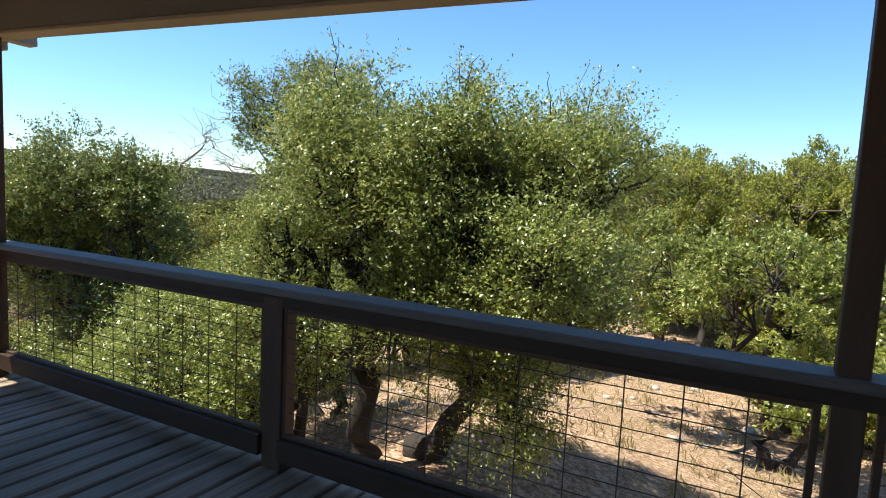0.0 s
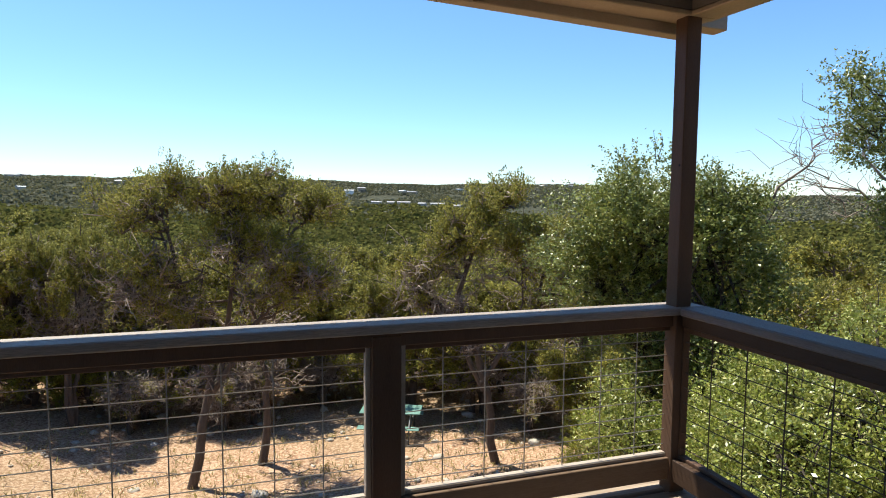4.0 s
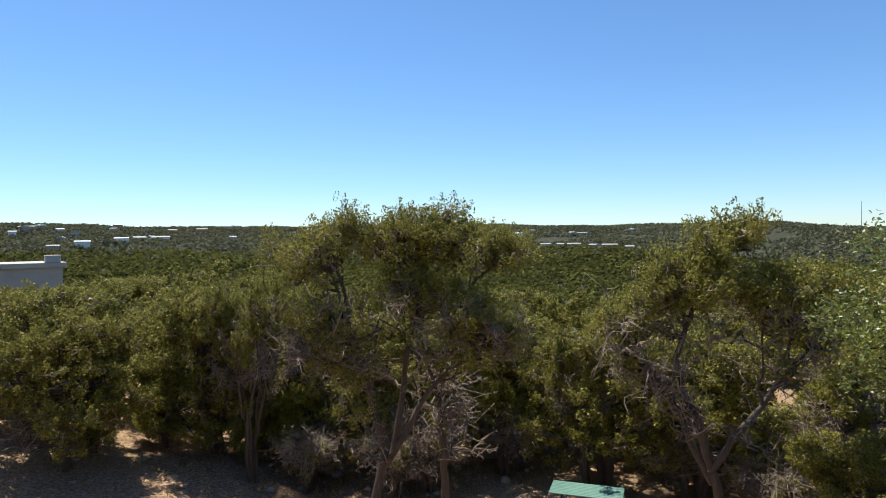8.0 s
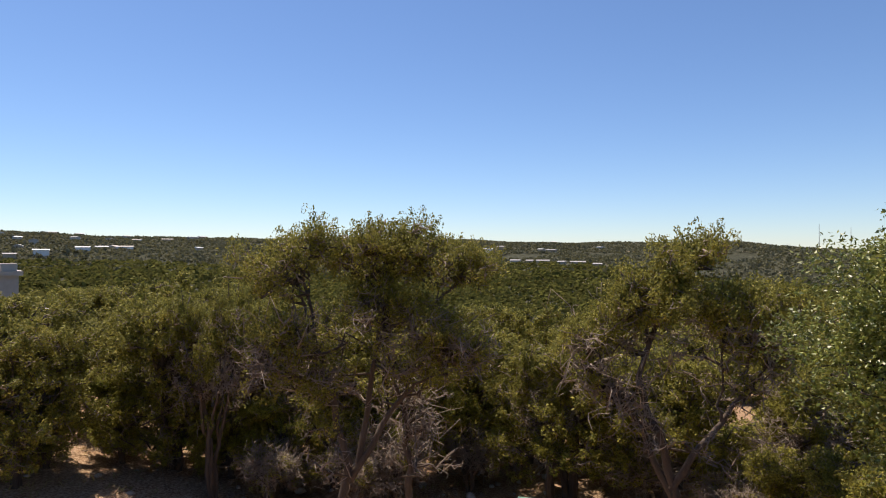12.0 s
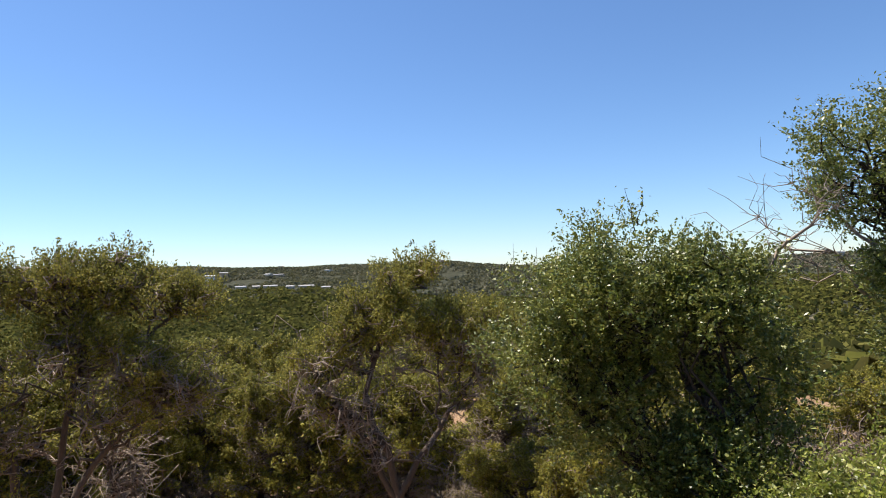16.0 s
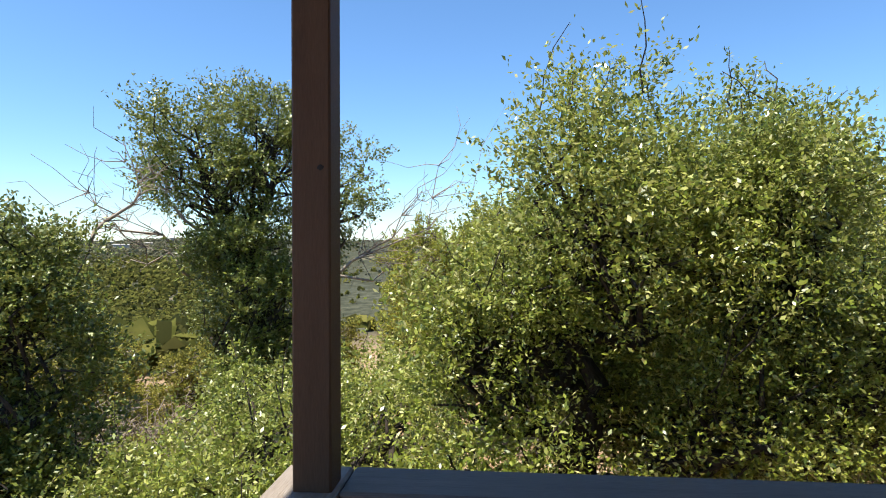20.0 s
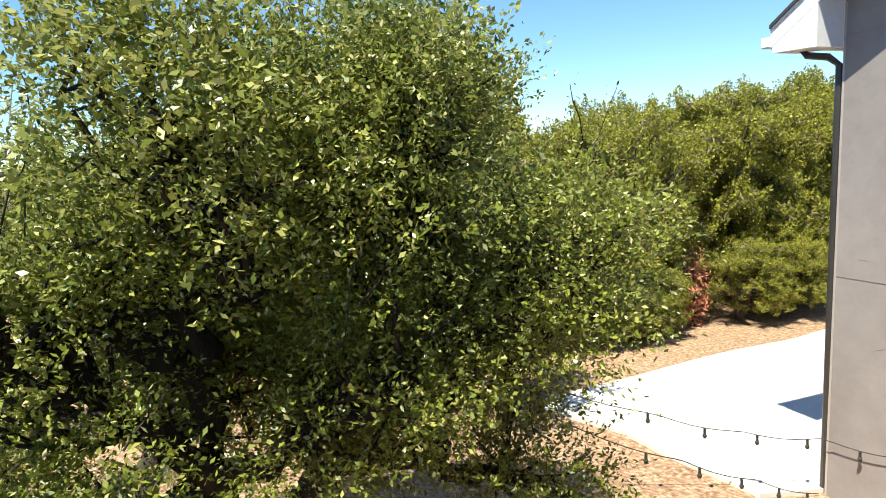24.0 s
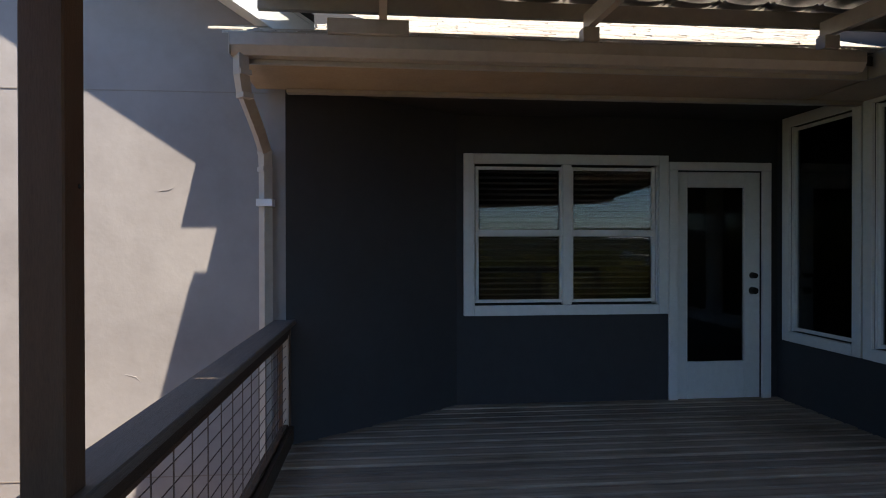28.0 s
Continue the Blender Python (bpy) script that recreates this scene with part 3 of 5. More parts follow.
# ---- the house behind the deck ----
W0, W1 = Vector((4.01, 1.54)), Vector((3.02, 2.86))
B0, B1 = Vector((4.01, -1.45)), Vector((1.7, -1.45))


def wall_box(name, a, b, z0, z1, thick, mat, label, holes=()):
    """A wall along a line, its visible face on the left of a to b, with openings (from, to, bottom, top)."""
    d = Vector((b[0] - a[0], b[1] - a[1]))
    L = d.length
    m = Matrix.Translation((a[0], a[1], 0)) @ Matrix.Rotation(math.atan2(d.y, d.x), 4, 'Z')
    w = thing(name, label, "wall", kind="structure")
    w.matrix_world = m
    cuts = sorted(holes)
    u = 0.0
    for h in list(cuts) + [None]:
        end = h[0] if h else L
        if end - u > 0.01:
            part("wall_panel", box(u, -thick, z0, end, 0, z1, 0), mat, w)
        if h:
            if h[2] - z0 > 0.01:
                part("wall_panel", box(h[0], -thick, z0, h[1], 0, h[2], 0), mat, w)
            part("wall_panel", box(h[0], -thick, h[3], h[1], 0, z1, 0), mat, w)
            u = h[1]
    return w, m


def window_in(m, u0, u1, z0, z1, sashes, label, name="window_1", blinds=True):
    """A white-trimmed window; sashes: (from, to, bottom, top) of each pane."""
    w = thing(name, label, "window", kind="structure")
    w.matrix_world = m
    t = 0.09
    part("casing", box(u0, 0.002, z0, u0 + t, 0.03, z1), M_WHITE, w)
    part("casing", box(u1 - t, 0.002, z0, u1, 0.03, z1), M_WHITE, w)
    part("casing", box(u0 + t, 0.002, z1 - t, u1 - t, 0.03, z1), M_WHITE, w)
    part("casing", box(u0 + t, 0.002, z0, u1 - t, 0.034, z0 + t), M_WHITE, w)
    i0, i1, j0, j1 = u0 + t, u1 - t, z0 + t, z1 - t
    edges_u = sorted({s[0] for s in sashes} | {s[1] for s in sashes})
    fr = 0.028
    for s in sashes:
        sash = part("sash", box(s[0], -0.05, s[2], s[0] + fr, -0.012, s[3], 0.002), M_WHITE, w)
        part("sash_rail", box(s[1] - fr, -0.05, s[2], s[1], -0.012, s[3], 0.002), M_WHITE, sash)
        part("sash_rail", box(s[0] + fr, -0.05, s[2], s[1] - fr, -0.012, s[2] + fr, 0.002), M_WHITE, sash)
        part("sash_rail", box(s[0] + fr, -0.05, s[3] - fr, s[1] - fr, -0.012, s[3], 0.002), M_WHITE, sash)
        g = part("pane", box(s[0] + fr, -0.034, s[2] + fr, s[1] - fr, -0.030, s[3] - fr, 0), M_GLASS, w)
        g.visible_shadow = False
    part("jamb", box(i0, -0.11, j0, i0 + 0.012, 0.0, j1, 0), M_WHITE, w)
    part("jamb", box(i1 - 0.012, -0.11, j0, i1, 0.0, j1, 0), M_WHITE, w)
    # near-black sheet in place of the unlit depth behind the panes
    part("room", box(i0 + 0.014, -0.9, j0, i1 - 0.014, -0.88, j1, 0), M_DARKINT, w, "near-black sheet standing in for the unlit room")
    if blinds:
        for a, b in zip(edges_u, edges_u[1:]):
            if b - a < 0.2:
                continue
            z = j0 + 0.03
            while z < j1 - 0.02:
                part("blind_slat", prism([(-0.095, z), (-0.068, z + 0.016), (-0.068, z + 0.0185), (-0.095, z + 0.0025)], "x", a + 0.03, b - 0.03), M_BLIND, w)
                z += 0.05
    return w


def build_house():
    # back wall with window and door: it runs from south to north, so that its face looks west
    a, b = (4.01, -1.46), (4.01, 1.545)
    u = lambda y: y + 1.46
    holes = [(u(-1.30), u(-0.47), 0.03, 2.13), (u(-0.30), u(1.39), 0.92, 2.17)]
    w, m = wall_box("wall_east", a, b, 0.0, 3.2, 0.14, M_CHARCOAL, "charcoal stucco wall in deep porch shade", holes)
    # door
    d = thing("door_1", "white full-glass door, closed, with dark bronze knob and deadbolt", "door", kind="structure")
    d.matrix_world = m
    x0, x1 = u(-1.30), u(-0.47)
    for p, q in ((x0 - 0.075, x0 + 0.01), (x1 - 0.01, x1 + 0.075)):
        part("casing", box(p, 0.002, 0.0, q, 0.03, 2.13), M_WHITE, d)
    part("casing", box(x0 - 0.075, 0.002, 2.131, x1 + 0.075, 0.03, 2.205), M_WHITE, d)
    part("threshold", box(x0 + 0.01, -0.1, 0.0, x1 - 0.01, 0.03, 0.03), M_BRONZE, d, "dark metal threshold")
    g0, g1, h0, h1 = x0 + 0.16, x1 - 0.12, 0.38, 1.98
    for q in ((x0 + 0.012, 0.035, g0, 2.12), (g1, 0.035, x1 - 0.012, 2.12), (g0, 0.035, g1, h0), (g0, h1, g1, 2.12)):
        part("door_stile", box(q[0], -0.06, q[1], q[2], -0.015, q[3], 0.003), M_WHITE, d)
    gl = part("pane", box(g0, -0.042, h0, g1, -0.036, h1, 0), M_GLASS, d)
    gl.visible_shadow = False
    # another near-black sheet for the unlit inside
    part("room", box(g0 - 0.2, -1.2, 0.0, g1 + 0.2, -1.18, 2.2, 0), M_DARKINT, d, "near-black sheet standing in for the unlit room")
    for z, r in ((1.17, 0.03), (1.03, 0.036)):
        bm = tube([(x0 + 0.085, -0.016, z), (x0 + 0.085, 0.035, z)], [r, r * 0.85], 16)
        part("knob" if z < 1.1 else "deadbolt", bm, M_BRONZE, d, "dark bronze hardware")
    # double window, four panes
    i0, i1 = u(-0.30), u(1.39)
    mid = (i0 + i1) / 2
    z0, zm, z1 = 0.92, 1.56, 2.17
    s = [(i0 + 0.02, mid - 0.035, z0 + 0.02, zm), (i0 + 0.02, mid - 0.035, zm, z1 - 0.02), (mid + 0.035, i1 - 0.02, z0 + 0.02, zm), (mid + 0.035, i1 - 0.02, zm, z1 - 0.02)]
    ww = window_in(m, i0 - 0.09, i1 + 0.09, z0 - 0.09, z1 + 0.09, s, "white double-hung window pair with closed blinds", "window_1")
    for a_, b_ in ((i0 + 0.02, mid - 0.041), (mid + 0.041, i1 - 0.02)):
        part("meeting_rail", box(a_, -0.052, zm - 0.03, b_, -0.004, zm + 0.03, 0.003), M_WHITE, ww)
    part("mullion", box(mid - 0.04, -0.05, z0 + 0.001, mid + 0.04, 0.012, z1 - 0.001, 0.003), M_WHITE, ww)
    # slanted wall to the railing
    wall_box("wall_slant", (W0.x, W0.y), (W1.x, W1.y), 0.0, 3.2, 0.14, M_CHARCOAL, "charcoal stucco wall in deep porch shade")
    part("wall_panel", box(3.022, 2.862, -3.4, 3.09, 2.98, 2.56, 0), M_STUCCO, bpy.data.objects["wall_slant"]).matrix_parent_inverse = bpy.data.objects["wall_slant"].matrix_world.inverted()
    # bay wall with tall windows
    L = (B1 - B0).length
    hl = [(L - 0.95, L - 0.20, 0.68, 2.50), (L - 1.91, L - 1.15, 0.68, 2.50)]
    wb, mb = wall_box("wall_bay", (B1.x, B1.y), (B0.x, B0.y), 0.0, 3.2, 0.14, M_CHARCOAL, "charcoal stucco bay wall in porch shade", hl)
    for i, h in enumerate(hl):
        window_in(mb, h[0] - 0.09, h[1] + 0.09, h[2] - 0.09, h[3] + 0.09, [(h[0] + 0.01, h[1] - 0.01, h[2] + 0.01, h[3] - 0.01)], "tall white-trimmed fixed window with blinds", "window_2" if i == 0 else "window_3")
    wall_box("wall_south", (1.7, -6.0), (1.7, -1.592), 0.0, 3.2, 0.14, M_CHARCOAL, "charcoal stucco wall beyond the bay")
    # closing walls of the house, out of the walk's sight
    room = thing("room", "closed room with near-black walls, its unlit darkness in the colour", "room", kind="structure")
    # wall colour itself holds the room's darkness
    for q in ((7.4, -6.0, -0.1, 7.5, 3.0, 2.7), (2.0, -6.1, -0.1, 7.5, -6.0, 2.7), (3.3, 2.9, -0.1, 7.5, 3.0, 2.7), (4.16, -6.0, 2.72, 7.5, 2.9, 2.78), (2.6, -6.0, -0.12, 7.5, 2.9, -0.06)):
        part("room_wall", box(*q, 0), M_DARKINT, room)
    # eave: soffit, gutter, downspout
    e = thing("eave", "painted eave with tan soffit under the shingle roof", "eave", kind="structure")
    part("soffit", box(2.36, -0.95, 2.53, 2.97, 3.05, 2.56, 0.002), M_TAN, e)
    part("soffit", box(-0.6, -3.2, 2.53, 2.97, -0.972, 2.56, 0), M_TAN, e)
    part("soffit_edge", box(2.93, -1.4, 2.50, 2.99, 2.84, 2.529, 0.003), M_GUTTER, e)
    # inner soffit gets near-black, the deep shade behind the edge put into colour
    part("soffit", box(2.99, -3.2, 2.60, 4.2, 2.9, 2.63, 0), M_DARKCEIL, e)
    part("fascia", box(2.34, -0.95, 2.52, 2.36, 3.05, 2.68, 0.002), M_GUTTER, e)
    part("fascia", box(-0.6, -0.97, 2.52, 2.36, -0.95, 2.68, 0.002), M_GUTTER, e)
    g = thing("gutter", "taupe metal rain gutter along the eave", "gutter")
    prof = [(2.335, 2.67), (2.335, 2.55), (2.26, 2.55), (2.225, 2.60), (2.225, 2.67), (2.235, 2.67), (2.235, 2.605), (2.265, 2.56), (2.325, 2.56), (2.325, 2.67)]
    part("trough", prism(prof, "y", -0.85, 3.05), M_GUTTER, g)
    part("end_cap", box(2.222, 3.051, 2.548, 2.338, 3.056, 2.672, 0), M_GUTTER, g)
    ds = thing("downspout", "taupe ribbed metal downspout with an offset elbow", "downspout")
    path = [(2.29, 3.0, 2.56), (2.29, 3.0, 2.46), (2.36, 3.0, 2.36), (2.74, 2.99, 2.20), (2.92, 2.985, 2.10), (2.95, 2.985, 1.98), (2.95, 2.985, -3.2)]
    part("pipe", tube(path, 0.046, 4), M_GUTTER, ds)
    for z in (1.98, 2.10, 2.34, 2.46):
        part("crimp", tube([(2.95 if z < 2.2 else 2.29 + (2.46 - z) * 0.5, 2.99, z - 0.02), (2.95 if z < 2.2 else 2.29 + (2.46 - z) * 0.5, 2.99, z + 0.01)], 0.052, 4), M_GUTTER, ds)
    part("strap", box(2.895, 2.93, 1.72, 3.005, 3.04, 1.77, 0.002), M_WHITE, ds, "pale strap")
    # shingle courses on the roof above the eave
    r = thing("house_roof", "tan asphalt shingle roof sloping down to the gutter", "roof", kind="structure")
    rng = np.random.default_rng(5)
    v, f = [], []
    slope = 0.42
    for row in range(46):
        x = 2.30 + row * 0.14
        y = -3.2 - rng.uniform(0, 0.3)
        while y < 2.95:
            wd = rng.uniform(0.12, 0.32)
            lift = rng.uniform(0.002, 0.012)
            z = 2.69 + (x - 2.30) * slope
            i = len(v)
            x1, z1 = x + 0.17, z + 0.17 * slope
            v += [(x, y, z + lift), (x, y + wd, z + lift), (x1, y + wd, z1), (x1, y, z1), (x, y, z - 0.004), (x, y + wd, z - 0.004)]
            f += [(i, i + 1, i + 2, i + 3), (i + 4, i + 5, i + 1, i)]
            y += wd + 0.004
    part("shingles", raw_mesh("shingles", v, f, M_SHINGLE), M_SHINGLE, r)
    part("roof_deck", prism([(2.3, 2.66), (9.0, 2.66 + 6.7 * slope), (9.0, 2.60 + 6.7 * slope), (2.3, 2.60)], "y", -6.0, 3.0), M_DARKCEIL, r)


build_house()


def build_gable_wing():
    w = thing("wall_gable", "gray hand-trowelled stucco gable wall with thin control joints", "wall", kind="structure")
    X, Y0, Y1, RY, RZ = 3.09, 2.9, 7.217, 5.07, 4.33
    k = (RZ - 2.90) / (Y1 - RY)
    zr = lambda y: RZ - k * abs(y - RY)
    part("wall_panel", prism([(Y0, -3.6), (Y1, -3.6), (Y1, zr(Y1)), (RY, RZ), (Y0, zr(Y0))], "x", X, X + 0.2), M_STUCCO, w)
    part("wall_panel", box(X + 0.201, Y1 - 0.2, -3.6, 11.0, Y1, 2.9, 0), M_STUCCO, w)
    # control joints as thin raised beads
    for z in (2.53, -0.165):
        part("joint", box(X - 0.004, Y0, z - 0.0035, X + 0.002, Y1, z + 0.0035, 0), M_BEAM, w)
    part("joint", box(X - 0.0045, 5.066, -3.5, X + 0.002, 5.071, zr(5.07) - 0.02, 0), M_BEAM, w)
    part("corner_bead", box(X - 0.006, Y1 - 0.02, -3.5, X + 0.002, Y1 + 0.006, 2.88, 0.002), M_GUTTER, w)
    # raised trowel marks
    rng = np.random.default_rng(91)
    for i in range(26):
        y, z, ln, a = rng.uniform(3.6, 7.0), rng.uniform(-2.4, 2.9), rng.uniform(0.05, 0.22), rng.normal() * 0.9
        dy, dz = math.cos(a) * ln / 2, math.sin(a) * ln / 2
        part("trowel_ridge", tube([(X + 0.001, y - dy, z - dz), (X - 0.001, y - dy * 0.3, z + 0.01 * rng.normal()), (X, y + dy, z + dz)], [0.001, 0.0035, 0.001], 5), M_STUCCO, w)
    # roof with white fascia
    r = thing("gable_roof", "dark shingle gable roof with white boxed eaves", "roof", kind="structure")
    xo = 2.66
    for sgn in (1, -1):
        e = 7.80 if sgn > 0 else 2.62
        pts = lambda up, lo: [(RY, RZ + up), (e, zr(e) + up), (e, zr(e) + lo), (RY, RZ + lo)]
        part("fascia", prism(pts(0.16, -0.03), "x", xo, xo + 0.03), M_WHITE, r, "white fascia board")
        part("drip_edge", prism(pts(0.185, 0.161), "x", xo - 0.015, xo + 0.03), M_WHITE, r)
        part("soffit", prism(pts(0.02, 0.0), "x", xo + 0.031, 11.0), M_WHITE, r)
        part("shingles", prism(pts(0.23, 0.186), "x", xo - 0.03, 11.0), M_SHINGLE_DARK, r)
    z = zr(7.80)
    part("eave_return", prism([(Y1 + 0.01, zr(Y1)), (7.78, zr(7.78)), (7.78, zr(7.78) - 0.10), (Y1 + 0.01, zr(7.78) - 0.12)], "x", xo + 0.002, xo + 0.42), M_WHITE, r, "white boxed eave return")
    g = thing("side_gutter", "white gutter on the far eave", "gutter")
    part("trough", box(xo - 0.02, 7.80, z - 0.02, 11.0, 7.92, z + 0.10, 0.01), M_WHITE, g)
    p = thing("dark_downspout", "dark metal downspout curving into the wall corner", "downspout")
    part("pipe", tube([(2.95, 7.62, 2.55), (2.95, 7.62, 2.44), (2.98, 7.58, 2.37), (3.04, 7.36, 2.32), (3.12, 7.28, 2.22), (3.14, 7.275, -3.4)], 0.042, 10), M_BLACKPIPE, p)
    lw = thing("window_4", "small white-trimmed lower window on the stucco wall", "window", kind="structure")
    y0, y1, z0, z1 = 4.55, 5.68, -1.70, -1.12
    for q in ((y0, y0 + 0.08, z0, z1), (y1 - 0.08, y1, z0, z1), (y0 + 0.08, y1 - 0.08, z1 - 0.08, z1), (y0 + 0.08, y1 - 0.08, z0, z0 + 0.08)):
        part("casing", box(X - 0.03, q[0], q[2], X - 0.001, q[1], q[3], 0.003), M_WHITE, lw)
    part("pane", box(X - 0.012, y0 + 0.08, z0 + 0.08, X - 0.006, y1 - 0.08, z1 - 0.08, 0), M_DARKINT, lw, "dark pane")


build_gable_wing()

# ---- trees ----
def unit(v):
    return v / (np.linalg.norm(v) + 1e-9)


def bent(a, b, rng, wobble=0.08, n=7):
    """A crooked line from a to b."""
    a, b = np.asarray(a, float), np.asarray(b, float)
    t = np.linspace(0, 1, n)[:, None]
    p = a + (b - a) * t
    k = rng.normal(size=(n, 3)) * wobble * np.linalg.norm(b - a)
    k[0] = k[-1] = 0
    return p + k * np.sin(t * np.pi)


def oak_tree(name, label, trunks, blobs, leaves, leaf, seed, shoots=0, clump=(0.2, 0.44), dead=(), mat=M_OAK):
    """A spreading live oak: crooked trunks, limbs into each mass of foliage, and single leaves in uneven clumps."""
    rng = np.random.default_rng(seed)
    base = np.array(trunks[0][0], float)
    root = thing(name, label, "tree", at=tuple(base))
    wood, tips = [], []
    heads = []
    for way in trunks:
        r = way[-1]
        way = np.array(way[:-1], float)
        at_ = np.linspace(0, len(way) - 1, 9)
        p = np.stack([np.interp(at_, np.arange(len(way)), way[:, q]) for q in range(3)], 1)
        k = rng.normal(size=p.shape) * 0.05 * np.linalg.norm(way[-1] - way[0])
        k[0] = 0
        p = p + k
        wood.append((p, np.linspace(r, r * 0.55, 9) * (1 + 0.5 * np.exp(-np.arange(9) * 1.3))))
        heads.append(p)
    allp = np.concatenate(heads)
    vol = np.array([q[3] * q[4] * q[5] for q in blobs]) ** 0.67
    share = vol / vol.sum()
    pos, out = [], []
    for q, s in zip(blobs, share):
        c, rad = np.array(q[:3], float), np.array(q[3:6], float)
        near = allp[np.argmin(np.linalg.norm(allp - c + np.array([0, 0, 1.0]), axis=1))]
        limb = bent(near, c, rng, 0.10, 8)
        wood.append((limb, np.linspace(0.085, 0.03, 8)))
        nc = max(16, int(leaves * s / 380))
        d = rng.normal(size=(nc, 3))
        d[:, 2] = d[:, 2] * 0.9 + 0.22
        d /= np.linalg.norm(d, axis=1)[:, None]
        lump = 1 + 0.26 * np.sin(d[:, 0] * 5 + seed) * np.sin(d[:, 1] * 5 + q[0]) + 0.16 * np.sin(d[:, 2] * 9 + q[1])
        f = rng.uniform(0.30, 1.0, nc) ** 0.5 * lump * 0.86
        cc = c + d * rad * f[:, None]
        for k in range(min(nc, 34)):
            i = rng.integers(3, 8)
            wood.append((bent(limb[i], cc[k], rng, 0.14, 5), np.linspace(0.022, 0.006, 5)))
        cr = rng.uniform(*clump, nc) * rng.choice([0.7, 0.9, 1.15], nc)
        # leaves sit along short twigs that grow outwards and up
        lean = 11
        per = np.maximum(3, (leaves * s / nc / lean * (cr / cr.mean()) ** 2)).astype(int)
        idx = np.repeat(np.arange(nc), per)
        g = rng.normal(size=(len(idx), 3))
        g /= np.linalg.norm(g, axis=1)[:, None]
        g *= (rng.uniform(0, 1, (len(idx), 1)) ** 0.5)
        g[:, 2] *= 0.8
        a0 = cc[idx] + g * cr[idx][:, None] * 0.75
        grow = g * 1.0 + d[idx] * 0.35 + rng.normal(size=g.shape) * 0.45 + np.array([0, 0, 0.25])
        grow /= np.linalg.norm(grow, axis=1)[:, None]
        grow *= (cr[idx] * rng.uniform(0.3, 0.75, len(idx)))[:, None]
        tt = np.tile((np.arange(lean) + 0.6) / lean, len(idx))[:, None]
        g2 = np.repeat(grow, lean, 0)
        pos.append(np.repeat(a0, lean, 0) + g2 * tt + rng.normal(size=g2.shape) * 0.016)
        out.append(g2 / (np.linalg.norm(g2, axis=1)[:, None]) + rng.normal(size=g2.shape) * 0.65)
    for k in range(shoots):
        q = blobs[rng.integers(len(blobs))]
        a = np.array(q[:3]) + np.array([rng.uniform(-0.6, 0.6) * q[3], rng.uniform(-0.6, 0.6) * q[4], q[5] * rng.uniform(0.5, 0.85)])
        h = rng.uniform(0.2, 0.5)
        b = a + np.array([rng.normal() * 0.16, rng.normal() * 0.16, h])
        line = bent(a, b, rng, 0.06, 5)
        wood.append((line, np.linspace(0.006, 0.002, 5)))
        m = rng.integers(22, 46)
        t = rng.uniform(0.05, 1, m)
        pts = a + (b - a) * t[:, None] + rng.normal(size=(m, 3)) * 0.03
        pos.append(pts)
        out.append(rng.normal(size=(m, 3)) * 0.6 + np.array([0, 0, 0.8]))
    bare = []
    for a, b in dead:
        a, b = np.array(a, float), np.array(b, float)
        line = bent(a, b, rng, 0.10, 7)
        bare.append((line, np.linspace(0.022, 0.004, 7)))
        for _ in range(26):
            q = line[rng.integers(2, 7)]
            e = q + (b - a) * rng.uniform(0.1, 0.3) + rng.normal(size=3) * 0.17 * np.linalg.norm(b - a)
            bare.append((bent(q, e, rng, 0.12, 4), np.linspace(0.006, 0.002, 4)))
    pos, out = np.concatenate(pos) - base, np.concatenate(out)
    v, f = leaf_arrays(pos, leaf, rng, 0.47, 0.42, out)
    if bare:
        bv, bf = tube_arrays(bare, 4)
        part("dead_wood", raw_mesh("dead_wood", bv - base, bf, M_TWIG), M_TWIG, root, "bare gray dead branches")["kind"] = "stuff"
    part("crown", raw_mesh("crown", v, f, mat), mat, root)["kind"] = "stuff"
    nt = len(trunks)
    for w in wood[:nt]:
        v, f = tube_arrays([w], 10)
        part("trunk", raw_mesh("trunk", v - base, f, M_BARK, True), M_BARK, root)
    v, f = tube_arrays(wood[nt:], 6)
    part("branchwork", raw_mesh("branchwork", v - base, f, M_BARK, True), M_BARK, root)["kind"] = "stuff"
    return root


